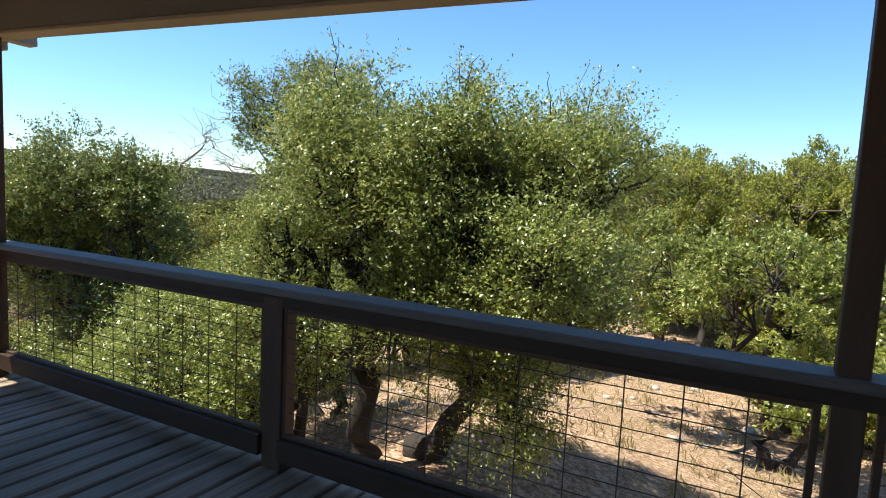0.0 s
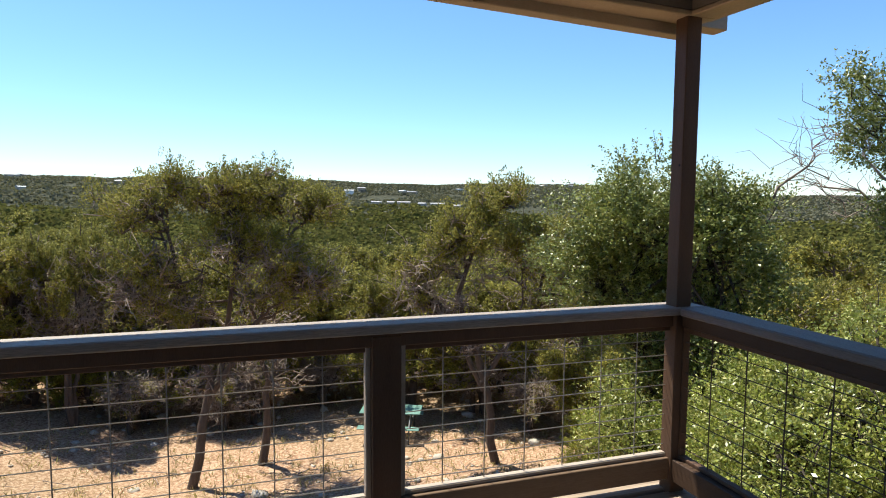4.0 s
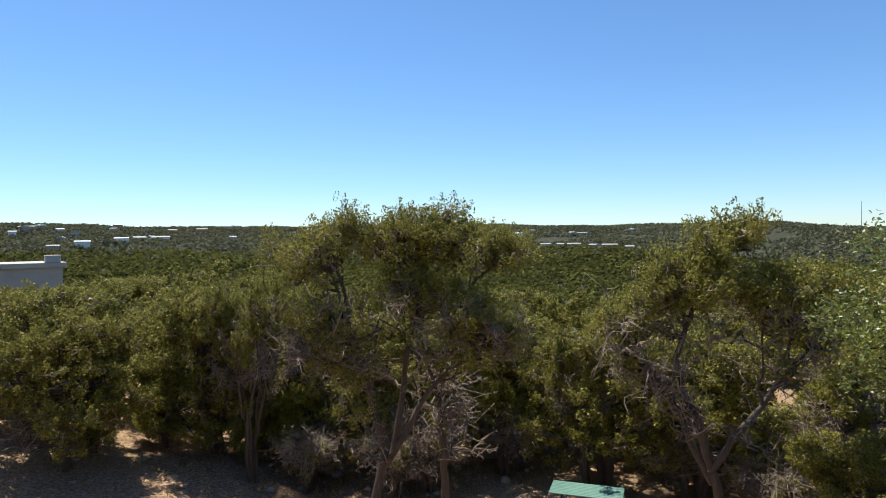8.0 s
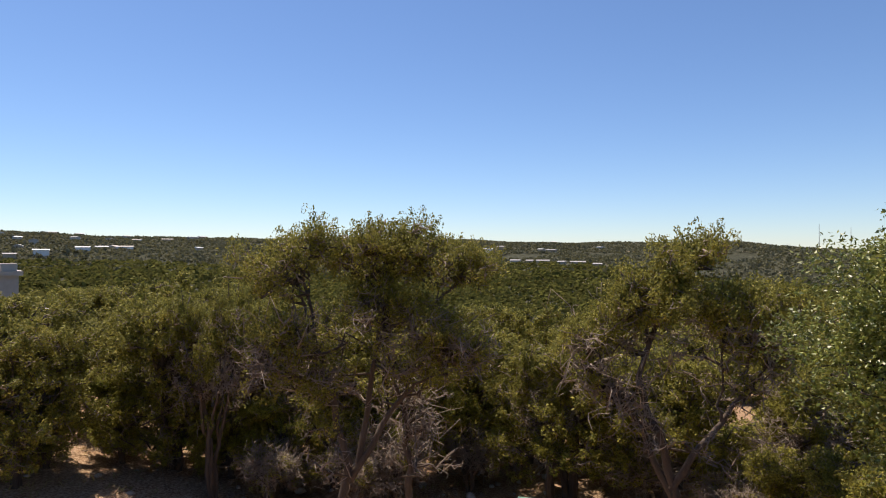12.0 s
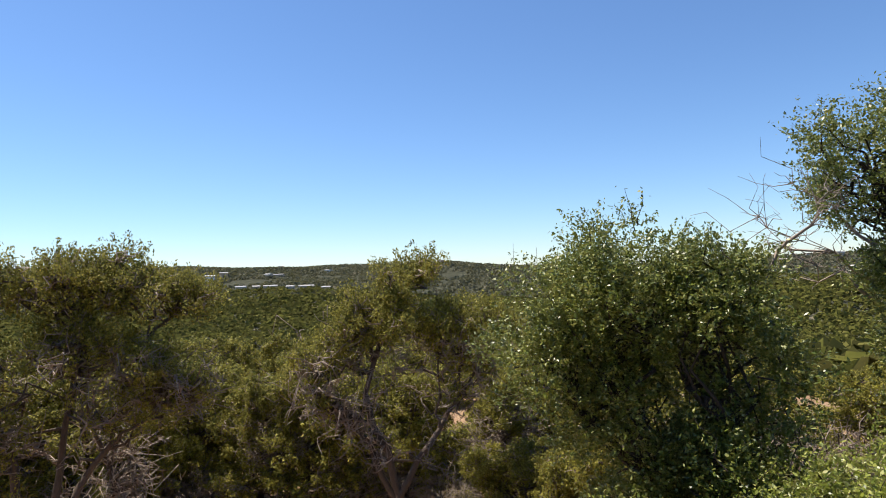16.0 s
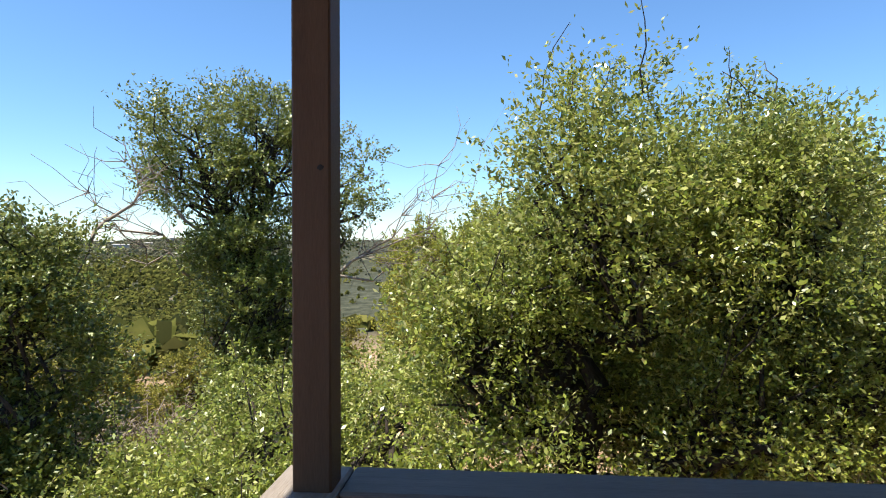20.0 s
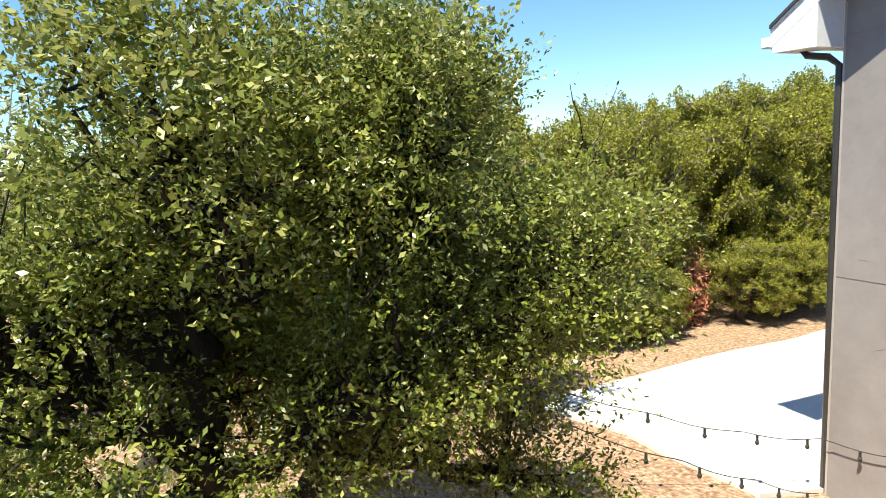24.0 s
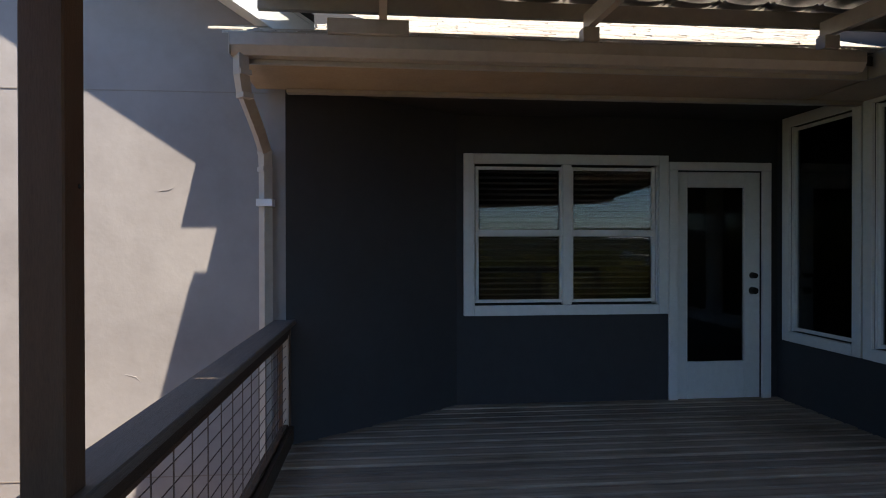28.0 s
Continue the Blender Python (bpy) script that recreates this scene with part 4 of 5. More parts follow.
def juniper(name, label, height, spread, seed, leaves, leaf, bare=0.5, tops=(), stems=(), mat=M_JUNIPER):
    """A cedar of the hills: crooked leaning stems, a mesh of bare gray twigs, upright feathery sprays at the tips."""
    rng = np.random.default_rng(seed)
    root = thing(name, label, "tree", "junipers of the hillside")
    wood, twig, pos, out = [], [], [], []
    tops = [np.array(q, float) for q in tops]
    tall = bool(tops) or bare > 0.5
    if not tops:
        for k in range(rng.integers(4, 7)):
            a, d = rng.uniform(0, 6.28), spread * rng.uniform(0.05, 0.62)
            tops.append(np.array([np.cos(a) * d, np.sin(a) * d, height * (1 - 0.22 * (d / spread)) * rng.uniform(0.88, 1.0)]))
    lines = []
    for way in stems:
        p = np.array(way, float)
        at_ = np.linspace(0, len(p) - 1, 12)
        p = np.stack([np.interp(at_, np.arange(len(p)), p[:, q]) for q in range(3)], 1)
        p[1:-1] += rng.normal(size=(10, 3)) * 0.04
        lines.append(p)
        wood.append((p, np.linspace(0.115, 0.022, 12) * (1.0 if p[0, 2] < 0.5 else 0.62)))
    limbs = np.concatenate(lines) if lines else None
    for k, e in enumerate(tops):
        side = -1 if e[1] < 0 else 1
        fork = np.array([0.05, 0.14 * side, height * (0.20 + 0.05 * side)])
        if limbs is not None:
            # a limb of a tree with known stems leaves the nearest stem well below its tip
            low = limbs[limbs[:, 2] < e[2] - 0.9]
            fork = low[np.argmin(np.abs(low[:, 1] - e[1]) + np.abs(low[:, 0] - e[0]) + 0.45 * (e[2] - low[:, 2]))]
        knee = np.array([e[0] * 0.6, e[1] * 0.6, fork[2] + (e[2] - fork[2]) * rng.uniform(0.38, 0.55)]) + rng.normal(size=3) * 0.12
        if limbs is not None:
            knee = fork * 0.5 + e * 0.5 + rng.normal(size=3) * 0.2
        t = np.linspace(0, 1, 10)[:, None]
        p = fork * (1 - t) ** 2 + 2 * knee * t * (1 - t) + e * t ** 2
        if limbs is None:
            p = np.concatenate([np.array([[0.0, 0.03 * side, -0.2], [0.04, 0.10 * side, height * 0.11]]), p])
            p[:3] += rng.normal(size=(3, 3)) * np.array([0.05, 0.05, 0.0])
        else:
            p = np.concatenate([[fork, fork + (p[1] - fork) * 0.3], p[:1] * 0.4 + p[1:2] * 0.6, p[1:]])
        p[3:-1] += rng.normal(size=(8, 3)) * 0.045
        lines.append(p)
        wood.append((p, np.linspace(0.085, 0.010, 12) * rng.uniform(0.75, 1.15) * (1.0 if limbs is None else 0.55)))
    ns = len(lines)
    sprays = []

    def tuft(c, d, size):
        for _ in range(rng.integers(2, 4)):
            g = unit(d * 0.45 + rng.normal(size=3) * 0.42 + np.array([0, 0, 0.8]))
            sprays.append((c + rng.normal(size=3) * 0.06 - g * 0.1, g, size * rng.uniform(0.75, 1.3)))

    for k in range(int(max(84, ns * 14))):
        p = lines[k % ns]
        t = rng.uniform(0.20 + 0.22 * min(bare, 1.0), 0.88 if tall else 0.99)
        i = min(10, int(t * 11))
        s = p[i] + (p[i + 1] - p[i]) * (t * 11 - i)
        a = rng.uniform(0, 6.28)
        away = np.array([np.cos(a), np.sin(a), 0]) + unit(np.array([s[0], s[1], 0.0])) * 0.5
        ln = spread * (0.12 + 0.62 * np.sin(np.clip(1.15 - t, 0, 1) * np.pi * 0.62)) * rng.uniform(0.5, 1.0)
        if tall:
            ln *= np.clip(1.3 - 1.2 * t, 0.16, 1.0)
        e = s + unit(away) * ln + np.array([0, 0, ln * rng.uniform(0.0, 0.6)])
        br = bent(s, e, rng, 0.13, 7)
        wood.append((br, np.linspace(0.03, 0.008, 7)))
        high = np.clip((e[2] / height - 0.12 - 0.42 * bare) / 0.35, 0.0, 1.0)
        leafy = rng.uniform() < 0.06 + (0.8 if tall else 0.94) * high or e[2] > 0.8 * height
        for j in range(rng.integers(6, 10) if leafy else rng.integers(3, 6)):
            q = br[rng.integers(4, 7) if leafy else rng.integers(1, 7)]
            d = unit(unit(away) * 0.4 + rng.normal(size=3) * 0.7 + np.array([0, 0, 0.3]))
            e2 = q + d * (rng.uniform(0.12, 0.42) if leafy else rng.uniform(0.25, 0.6))
            twig.append((bent(q, e2, rng, 0.18, 5), np.linspace(0.017, 0.007, 5)))
            if leafy:
                tuft(e2, d, 0.27)
            else:
                for _ in range(3):
                    b = q + (e2 - q) * rng.uniform(0.4, 1.0)
                    twig.append((bent(b, b + d * 0.2 + rng.normal(size=3) * 0.2, rng, 0.25, 5), np.linspace(0.012, 0.006, 5)))
        if leafy:
            tuft(e, unit(away), 0.32)
    for e in tops:
        sprays.append((e - np.array([0, 0, 0.34]), unit(np.array([rng.normal() * 0.12, rng.normal() * 0.12, 1.0])), 0.46))
        for k in range(13):
            d = rng.uniform(0.15, 1.05)
            c = e + np.array([rng.normal() * (0.02 + 0.15 * d), rng.normal() * (0.02 + 0.15 * d), -d - 0.12])
            sprays.append((c, unit(np.array([rng.normal() * 0.3, rng.normal() * 0.3, 1.0])), rng.uniform(0.22, 0.36)))
    # every spray is a plump pointed lobe of scale leaves
    per = max(14, int(1.5 * leaves / len(sprays)))
    c = np.repeat(np.array([q[0] for q in sprays]), per, 0)
    g = np.repeat(np.array([q[1] for q in sprays]), per, 0)
    sz = np.repeat(np.array([q[2] for q in sprays]), per)[:, None]
    t = rng.uniform(0, 1, (len(c), 1)) ** 0.9
    side = rng.normal(size=c.shape)
    side -= (side * g).sum(1)[:, None] * g
    side /= np.linalg.norm(side, axis=1)[:, None] + 1e-9
    fat = 0.36 * np.sin(np.pi * (0.16 + 0.82 * t)) ** 0.8 * rng.uniform(0.55, 1.08, (len(c), 1))
    pos = c + g * sz * t + side * sz * fat
    v, f = leaf_arrays(pos, leaf * 0.68, rng, 0.52, 0.12, g * 1.0 + side * 0.55 + rng.normal(size=c.shape) * 0.25, side + g * 0.3)
    part("crown", raw_mesh("crown", v, f, mat), mat, root)["kind"] = "stuff"
    for w in wood[:ns]:
        v, f = tube_arrays([w], 7)
        part("trunk", raw_mesh("trunk", v, f, M_CEDARBARK, True), M_CEDARBARK, root)
    v, f = tube_arrays(wood[ns:], 4)
    part("branchwork", raw_mesh("branchwork", v, f, M_CEDARBARK, True), M_CEDARBARK, root)["kind"] = "stuff"
    v, f = tube_arrays(twig, 3)
    part("dead_wood", raw_mesh("dead_wood", v, f, M_TWIG), M_TWIG, root, "bare gray twigs")["kind"] = "stuff"
    return root


# the live oak beside the north railing
G = lambda x, y: float(ground_z(x, y))
oak_tree("oak_tree", "spreading live oak with dark crooked trunks beside the deck",
         [((-4.35, 6.6, G(-4.35, 6.6)), (-4.15, 6.2, -0.9), (-3.86, 5.75, -0.2), (-3.8, 5.7, 0.5), (-4.0, 5.7, 1.0), 0.13), ((-3.85, 6.9, G(-3.85, 6.9)), (-3.3, 6.7, -1.0), (-2.6, 6.4, -0.4), (-2.2, 6.3, 0.8), 0.14), ((-5.3, 6.4, G(-5.3, 6.4)), (-5.0, 6.2, -0.6), 0.09)],
         [(-3.78, 5.3, 1.6, 0.8, 0.82, 0.8), (-2.85, 5.55, 1.5, 0.78, 0.75, 0.72), (-3.8, 6.2, 0.4, 0.6, 0.6, 0.7), (-2.9, 6.7, 1.1, 1.0, 0.9, 1.0), (-2.2, 6.3, 1.6, 0.6, 0.7, 0.75), (-1.95, 7.2, 1.7, 0.7, 0.7, 0.75), (-1.9, 5.3, 0.8, 0.55, 0.5, 0.7),
          (-1.95, 5.85, 0.45, 0.65, 0.7, 0.8), (-2.8, 6.6, -0.1, 0.9, 0.6, 0.6), (-2.7, 7.3, 0.6, 1.2, 0.9, 1.1), (-4.0, 6.8, 0.7, 0.6, 0.9, 1.0),
          (-2.1, 5.5, -0.5, 0.45, 0.4, 0.45), (-4.95, 5.0, -0.8, 0.5, 0.5, 0.5), (-2.75, 5.75, 1.85, 0.6, 0.6, 0.5), (-3.2, 6.1, 0.2, 0.75, 0.5, 0.6), (-4.35, 4.95, -0.1, 0.55, 0.5, 0.65), (-4.5, 5.3, 0.7, 0.5, 0.5, 0.6), (-4.25, 5.65, 1.1, 0.45, 0.5, 0.5), (-3.0, 5.2, 0.3, 0.6, 0.4, 0.6)],
         300000, 0.036, 11, shoots=90)
oak_tree("low_oak", "low bushy live oak thicket of light green leaves below the deck",
         [((-5.9, 5.4, G(-5.9, 5.4)), (-5.9, 5.3, -1.4), 0.07), ((-7.0, 5.4, G(-7.0, 5.4)), (-6.9, 5.4, -1.7), 0.06)],
         [(-5.4, 4.6, -0.75, 0.9, 0.8, 0.8), (-6.3, 5.0, -1.1, 1.0, 0.9, 0.9), (-7.3, 5.4, -1.5, 1.2, 1.0, 0.9), (-5.0, 4.5, -1.7, 1.1, 0.6, 0.7), (-8.2, 6.4, -1.8, 1.2, 1.2, 0.9), (-6.2, 4.4, -2.0, 1.0, 0.7, 0.7), (-5.9, 6.6, -0.9, 0.9, 0.9, 0.9), (-5.3, 6.9, -0.3, 0.8, 0.8, 0.8), (-6.2, 7.5, -0.7, 0.9, 0.8, 0.9), (-6.7, 8.3, -1.0, 0.9, 0.9, 0.9), (-5.5, 8.2, -0.5, 0.9, 0.8, 0.9), (-8.0, 5.1, -1.3, 0.8, 0.7, 0.7), (-6.6, 5.6, -0.5, 0.9, 0.8, 0.7), (-5.9, 5.3, -0.35, 0.8, 0.7, 0.7), (-7.3, 6.0, -0.8, 0.9, 0.8, 0.7), (-6.2, 6.4, -0.15, 0.8, 0.8, 0.7)],
         200000, 0.039, 12, shoots=70)
oak_tree("oak_tree", "rounded live oak with dense dark leaves on the slope",
         [((-9.4, 6.3, G(-9.4, 6.3)), (-9.3, 6.0, -0.6), 0.14), ((-9.0, 6.6, G(-9.0, 6.6)), (-8.4, 6.2, -0.8), 0.11)],
         [(-9.2, 6.1, 1.05, 1.15, 1.1, 1.0), (-9.75, 5.6, 0.4, 0.8, 0.85, 0.85), (-8.5, 6.6, 0.85, 0.85, 0.8, 0.8), (-8.95, 6.0, -0.4, 0.9, 0.7, 0.8), (-8.3, 6.5, -0.5, 0.75, 0.7, 0.8), (-9.3, 6.2, -1.5, 0.7, 0.6, 0.8)],
         120000, 0.047, 13, shoots=34, mat=M_OAKDARK, dead=[((-8.1, 6.9, 1.4), (-7.6, 7.1, 2.1))])
oak_tree("oak_tree", "tall live oak with a rounded head and dead branches",
         [((-7.6, 9.6, G(-7.6, 9.6)), (-7.7, 9.4, 1.0), 0.14), ((-7.2, 9.7, G(-7.2, 9.7)), (-7.0, 9.4, 0.4), 0.10)],
         [(-8.1, 9.0, 2.45, 0.95, 1.0, 0.9), (-7.3, 9.5, 2.7, 0.85, 0.9, 0.95), (-7.6, 9.3, 1.3, 1.0, 1.0, 0.9), (-7.4, 9.2, 0.6, 0.9, 0.9, 0.8), (-7.3, 9.2, -0.3, 1.0, 1.1, 1.0), (-7.0, 9.0, -1.4, 1.1, 1.0, 1.0), (-6.5, 9.6, 2.2, 0.65, 0.8, 0.9)],
         110000, 0.047, 14, shoots=26, mat=M_OAKDARK, dead=[((-8.2, 9.1, 1.2), (-9.15, 8.4, 2.05)), ((-8.2, 9.0, 1.0), (-8.9, 8.5, 1.65)), ((-8.0, 8.8, 1.6), (-8.7, 8.4, 2.4)), ((-6.6, 9.3, 0.9), (-5.2, 9.9, 2.5)), ((-6.5, 9.2, 0.8), (-5.4, 9.3, 2.0))])
oak_tree("oak_tree", "smaller live oak on the bare ground north of the house",
         [((-0.1, 11.4, G(-0.1, 11.4)), (-0.3, 11.2, -1.2), 0.09), ((0.1, 11.5, G(0.1, 11.5)), (0.7, 11.3, -1.2), 0.08)],
         [(-0.2, 10.9, 0.3, 1.2, 1.2, 1.0), (1.0, 11.1, 0.2, 1.1, 1.2, 1.0), (-0.9, 11.4, -0.2, 1.1, 1.1, 1.1), (0.6, 10.6, -1.0, 1.1, 1.0, 0.8), (-2.2, 12.4, 0.0, 1.3, 1.3, 1.4)],
         34000, 0.07, 15, shoots=22)


def build_junipers():
    tree = "tall juniper with bare gray twigs and feathery green tips"
    # the pair that stands before the valley
    pair = juniper("juniper", tree, 7.0, 2.2, 21, 60000, 0.075, 0.72,
                   [(-0.1, -1.75, 6.55), (-0.1, -0.95, 7.0), (-0.1, -0.4, 6.75), (-0.1, -0.05, 7.1), (-0.1, 0.55, 6.95), (-0.1, 1.15, 6.95), (0.0, 1.92, 6.65), (1.0, -1.2, 5.4), (0.9, 1.3, 5.1), (0.6, 0.1, 5.7), (0.9, -2.0, 4.9), (0.8, 2.2, 4.8)],
                   [((0, -0.8, -0.1), (0, -0.55, 1.4), (0, -0.28, 2.2), (0, -0.6, 3.5), (0, -0.9, 4.4), (0, -1.05, 5.3), (0, -1.1, 6.1)), ((0, -0.3, 2.1), (0, 0.3, 3.1), (0.1, 0.85, 4.0), (0.1, 1.2, 5.0), (0, 1.45, 5.9)),
                    ((0, -0.15, 2.4), (-0.1, 0.12, 4.1), (-0.1, 0.3, 5.4), (0, 0.2, 6.2)), ((-0.9, 0.75, -0.1), (-0.9, 0.95, 1.6), (-0.8, 0.8, 3.0), (-0.7, 0.45, 4.4))])
    pair.location = (-16.7, 0.6, G(-16.7, 0.6))
    fork = juniper("juniper", "open juniper with dark crooked forked trunks and bare twigs", 6.4, 1.9, 22, 34000, 0.085, 1.0,
                   [(0.05, 0.1, 6.75), (-0.2, -0.9, 6.0), (0.6, 1.0, 6.0), (0.5, 0.45, 6.1), (0.4, -0.35, 6.15), (0.2, 1.65, 5.7), (0.0, -1.5, 5.2)],
                   [((0, 0.12, -0.2), (0, -0.1, 1.2), (0, -0.31, 2.1), (-0.1, -0.6, 3.2), (-0.1, -0.9, 4.3), (0, -0.4, 5.3), (0, 0.0, 6.1)), ((0, -0.31, 2.0), (0.1, 0.35, 2.9), (0.1, 0.9, 3.6), (0.1, 1.6, 4.4), (0.1, 1.85, 5.1)),
                    ((0, -0.25, 1.8), (-0.2, -0.75, 3.0), (-0.3, -1.45, 3.9), (-0.4, -1.9, 4.4))])
    fork.location = (-15.6, 6.6, G(-15.6, 6.6))
    near = [juniper("juniper", tree, 6.6, 2.2, 23 + k, 22000, 0.095, 0.85) for k in range(2)]
    mid = [juniper("juniper", "dense bushy juniper of dull green foliage", 4.6, 2.2, 31 + k, 32000, 0.10, -0.15) for k in range(3)]
    low = [juniper("juniper", "distant bushy juniper of dull green foliage", 4.6, 2.3, 36 + k, 14000, 0.17, 0.0) for k in range(2)]
    hedge = [juniper("juniper", "bright green juniper leafed down to the ground", 4.6, 2.0, 61 + k, 40000, 0.088, -0.45, mat=M_HEDGE) for k in range(3)]
    brush = juniper("dry_shrub", "gray-brown leafless brush thicket", 3.2, 1.8, 39, 700, 0.09, 2.6)
    spots = []
    # x, y, height, breadth, variant: the row that the deck looks down on
    for x, y, h, b, k in [(-23.2, -2.9, 6.4, 1.0, 1), (-17.0, 9.6, 5.4, 1.0, 0), (-22.4, -0.4, 6.2, 1.0, 0), (-23.4, -5.2, 5.8, 1.0, 0),
                          (-21.0, -3.4, 6.6, 0.8, 1), (-20.6, 5.4, 5.0, 0.9, 1)]:
        spots.append((near[k], x, y, h / 7.0, b))
    # low leafy bushes that close the foot of the row
    for k, (x, y, h) in enumerate([(-22.3, -1.8, 2.9), (-22.7, -3.3, 2.7), (-22.4, -4.7, 2.5), (-22.2, -6.1, 2.6), (-20.9, -7.4, 2.4), (-22.9, -0.3, 2.8), (-22.6, 1.3, 2.8), (-23.6, 2.7, 3.0), (-24.4, 4.1, 2.9), (-24.2, 5.7, 3.0),
                                    (-22.6, 7.3, 2.8), (-21.2, 9.3, 2.9), (-20.0, 10.8, 2.6), (-19.0, 12.4, 2.8), (-18.9, 9.2, 1.9), (-12.6, 7.6, 1.8)]):
        spots.append((hedge[k % 3], x, y, h / 4.9, 1.25))
    for x, y in [(-20.6, 0.4), (-21.8, 3.4), (-17.6, 8.6), (-16.4, 10.0), (-20.9, -2.0)]:
        spots.append((brush, x, y, 0.62, 1.2))
    rng = np.random.default_rng(40)
    # the bushy pair before the neighbour's patio
    for x, y, h, b in [(-9.2, -7.2, 5.0, 0.9), (-10.2, -6.6, 3.6, 0.95), (-8.6, -8.2, 4.8, 1.0), (-9.6, -6.2, 2.6, 1.0), (-22.0, -12.6, 2.9, 1.4), (-23.4, -11.6, 2.8, 1.5), (-24.0, -9.8, 3.0, 1.5), (-25.2, -13.6, 2.7, 1.5), (-28.6, -16.4, 2.5, 1.3), (-29.6, -14.8, 2.5, 1.3), (-27.4, -15.4, 2.4, 1.3), (-30.2, -13.2, 2.6, 1.3), (-22.6, -9.6, 3.0, 1.4), (-26.5, -11.0, 3.0, 1.5), (-25.0, -7.8, 3.6, 1.3), (-19.6, -7.4, 4.4, 1.1), (-21.0, -8.6, 4.6, 1.2), (-22.5, -5.0, 5.2, 1.1), (-13.5, 11.0, 4.4, 1.2), (-14.0, 14.5, 4.6, 1.2), (-11.0, 14.5, 3.6, 1.2), (-12.2, 8.8, 3.4, 1.0),
                       (-9.5, 16.0, 4.4, 1.2), (-5.5, 16.0, 4.2, 1.2), (-21.0, 6.0, 5.0, 1.2), (-19.5, 8.0, 4.8, 1.2), (-24.4, -2.2, 5.6, 1.2),
                       (-14.6, 9.0, 3.2, 1.1), (-22.5, 0.8, 5.2, 1.2), (-17.8, 12.0, 4.6, 1.2), (-23.5, 3.6, 5.2, 1.2), (-23.0, 8.6, 5.0, 1.2)]:
        spots.append((mid[len(spots) % 3], x, y, h / 5.0, b))
    for x, y, h in [(-11.2, 11.8, 3.0), (-10.2, 12.4, 2.8), (-12.4, 12.2, 3.0), (-19.6, 7.6, 2.6), (-20.9, 1.2, 2.6)]:
        spots.append((brush, x, y, h / 3.2, 1.0))
    for k in range(84):
        a = rng.uniform(-2.12, -0.55)
        r = rng.uniform(21.0, 46.0)
        x, y = -4.2 + math.sin(a) * r, 0.9 + math.cos(a) * r
        if math.hypot(x + 17, y + 11.5) < 8.5 or (x > -24 and y < -5.5) or math.hypot(x + 32.8, y + 18) < 6:
            continue
        spots.append(((mid if r < 27 else low)[k % 2], x, y, rng.uniform(0.8, 1.08) * (0.62 if a < -1.95 else 1.0), rng.uniform(1.0, 1.35)))
    # the belt beyond the driveway
    for k in range(56):
        a = radians(rng.uniform(-10, 70))
        r = rng.uniform(15.5, 27.0)
        x, y = -3.0 + math.sin(a) * r, 2.5 + math.cos(a) * r
        if y < 12.8 + 0.10 * x:
            y = 12.9 + 0.10 * x + rng.uniform(0, 2.2)
        if math.hypot(x - 7.8, y - 12.6) < 1.7:
            continue
        spots.append((hedge[k % 3] if r < 25 else low[k % 2], x, y, rng.uniform(1.1, 1.42), rng.uniform(0.85, 1.08)))
    for k, (x, y, h) in enumerate([(0.2, 13.9, 2.3), (1.6, 14.0, 2.4), (3.1, 13.8, 2.2), (4.5, 13.6, 2.0), (5.7, 13.6, 2.1), (6.6, 13.9, 1.6), (8.7, 13.5, 2.2), (9.9, 13.4, 2.3), (11.3, 13.5, 2.4)]):
        spots.append((hedge[k % 3], x, y, h / 4.9, 1.5))
    used = set()
    for src, x, y, s, b in spots:
        m = Matrix.Translation((x, y, G(x, y))) @ Matrix.Rotation(rng.uniform(0, 6.28), 4, 'Z')
        if src.name in used:
            ob = copy_thing(src, m)
        else:
            used.add(src.name)
            ob = src
            ob.matrix_basis = m
        ob.scale = (s * b, s * b, s)


build_junipers()


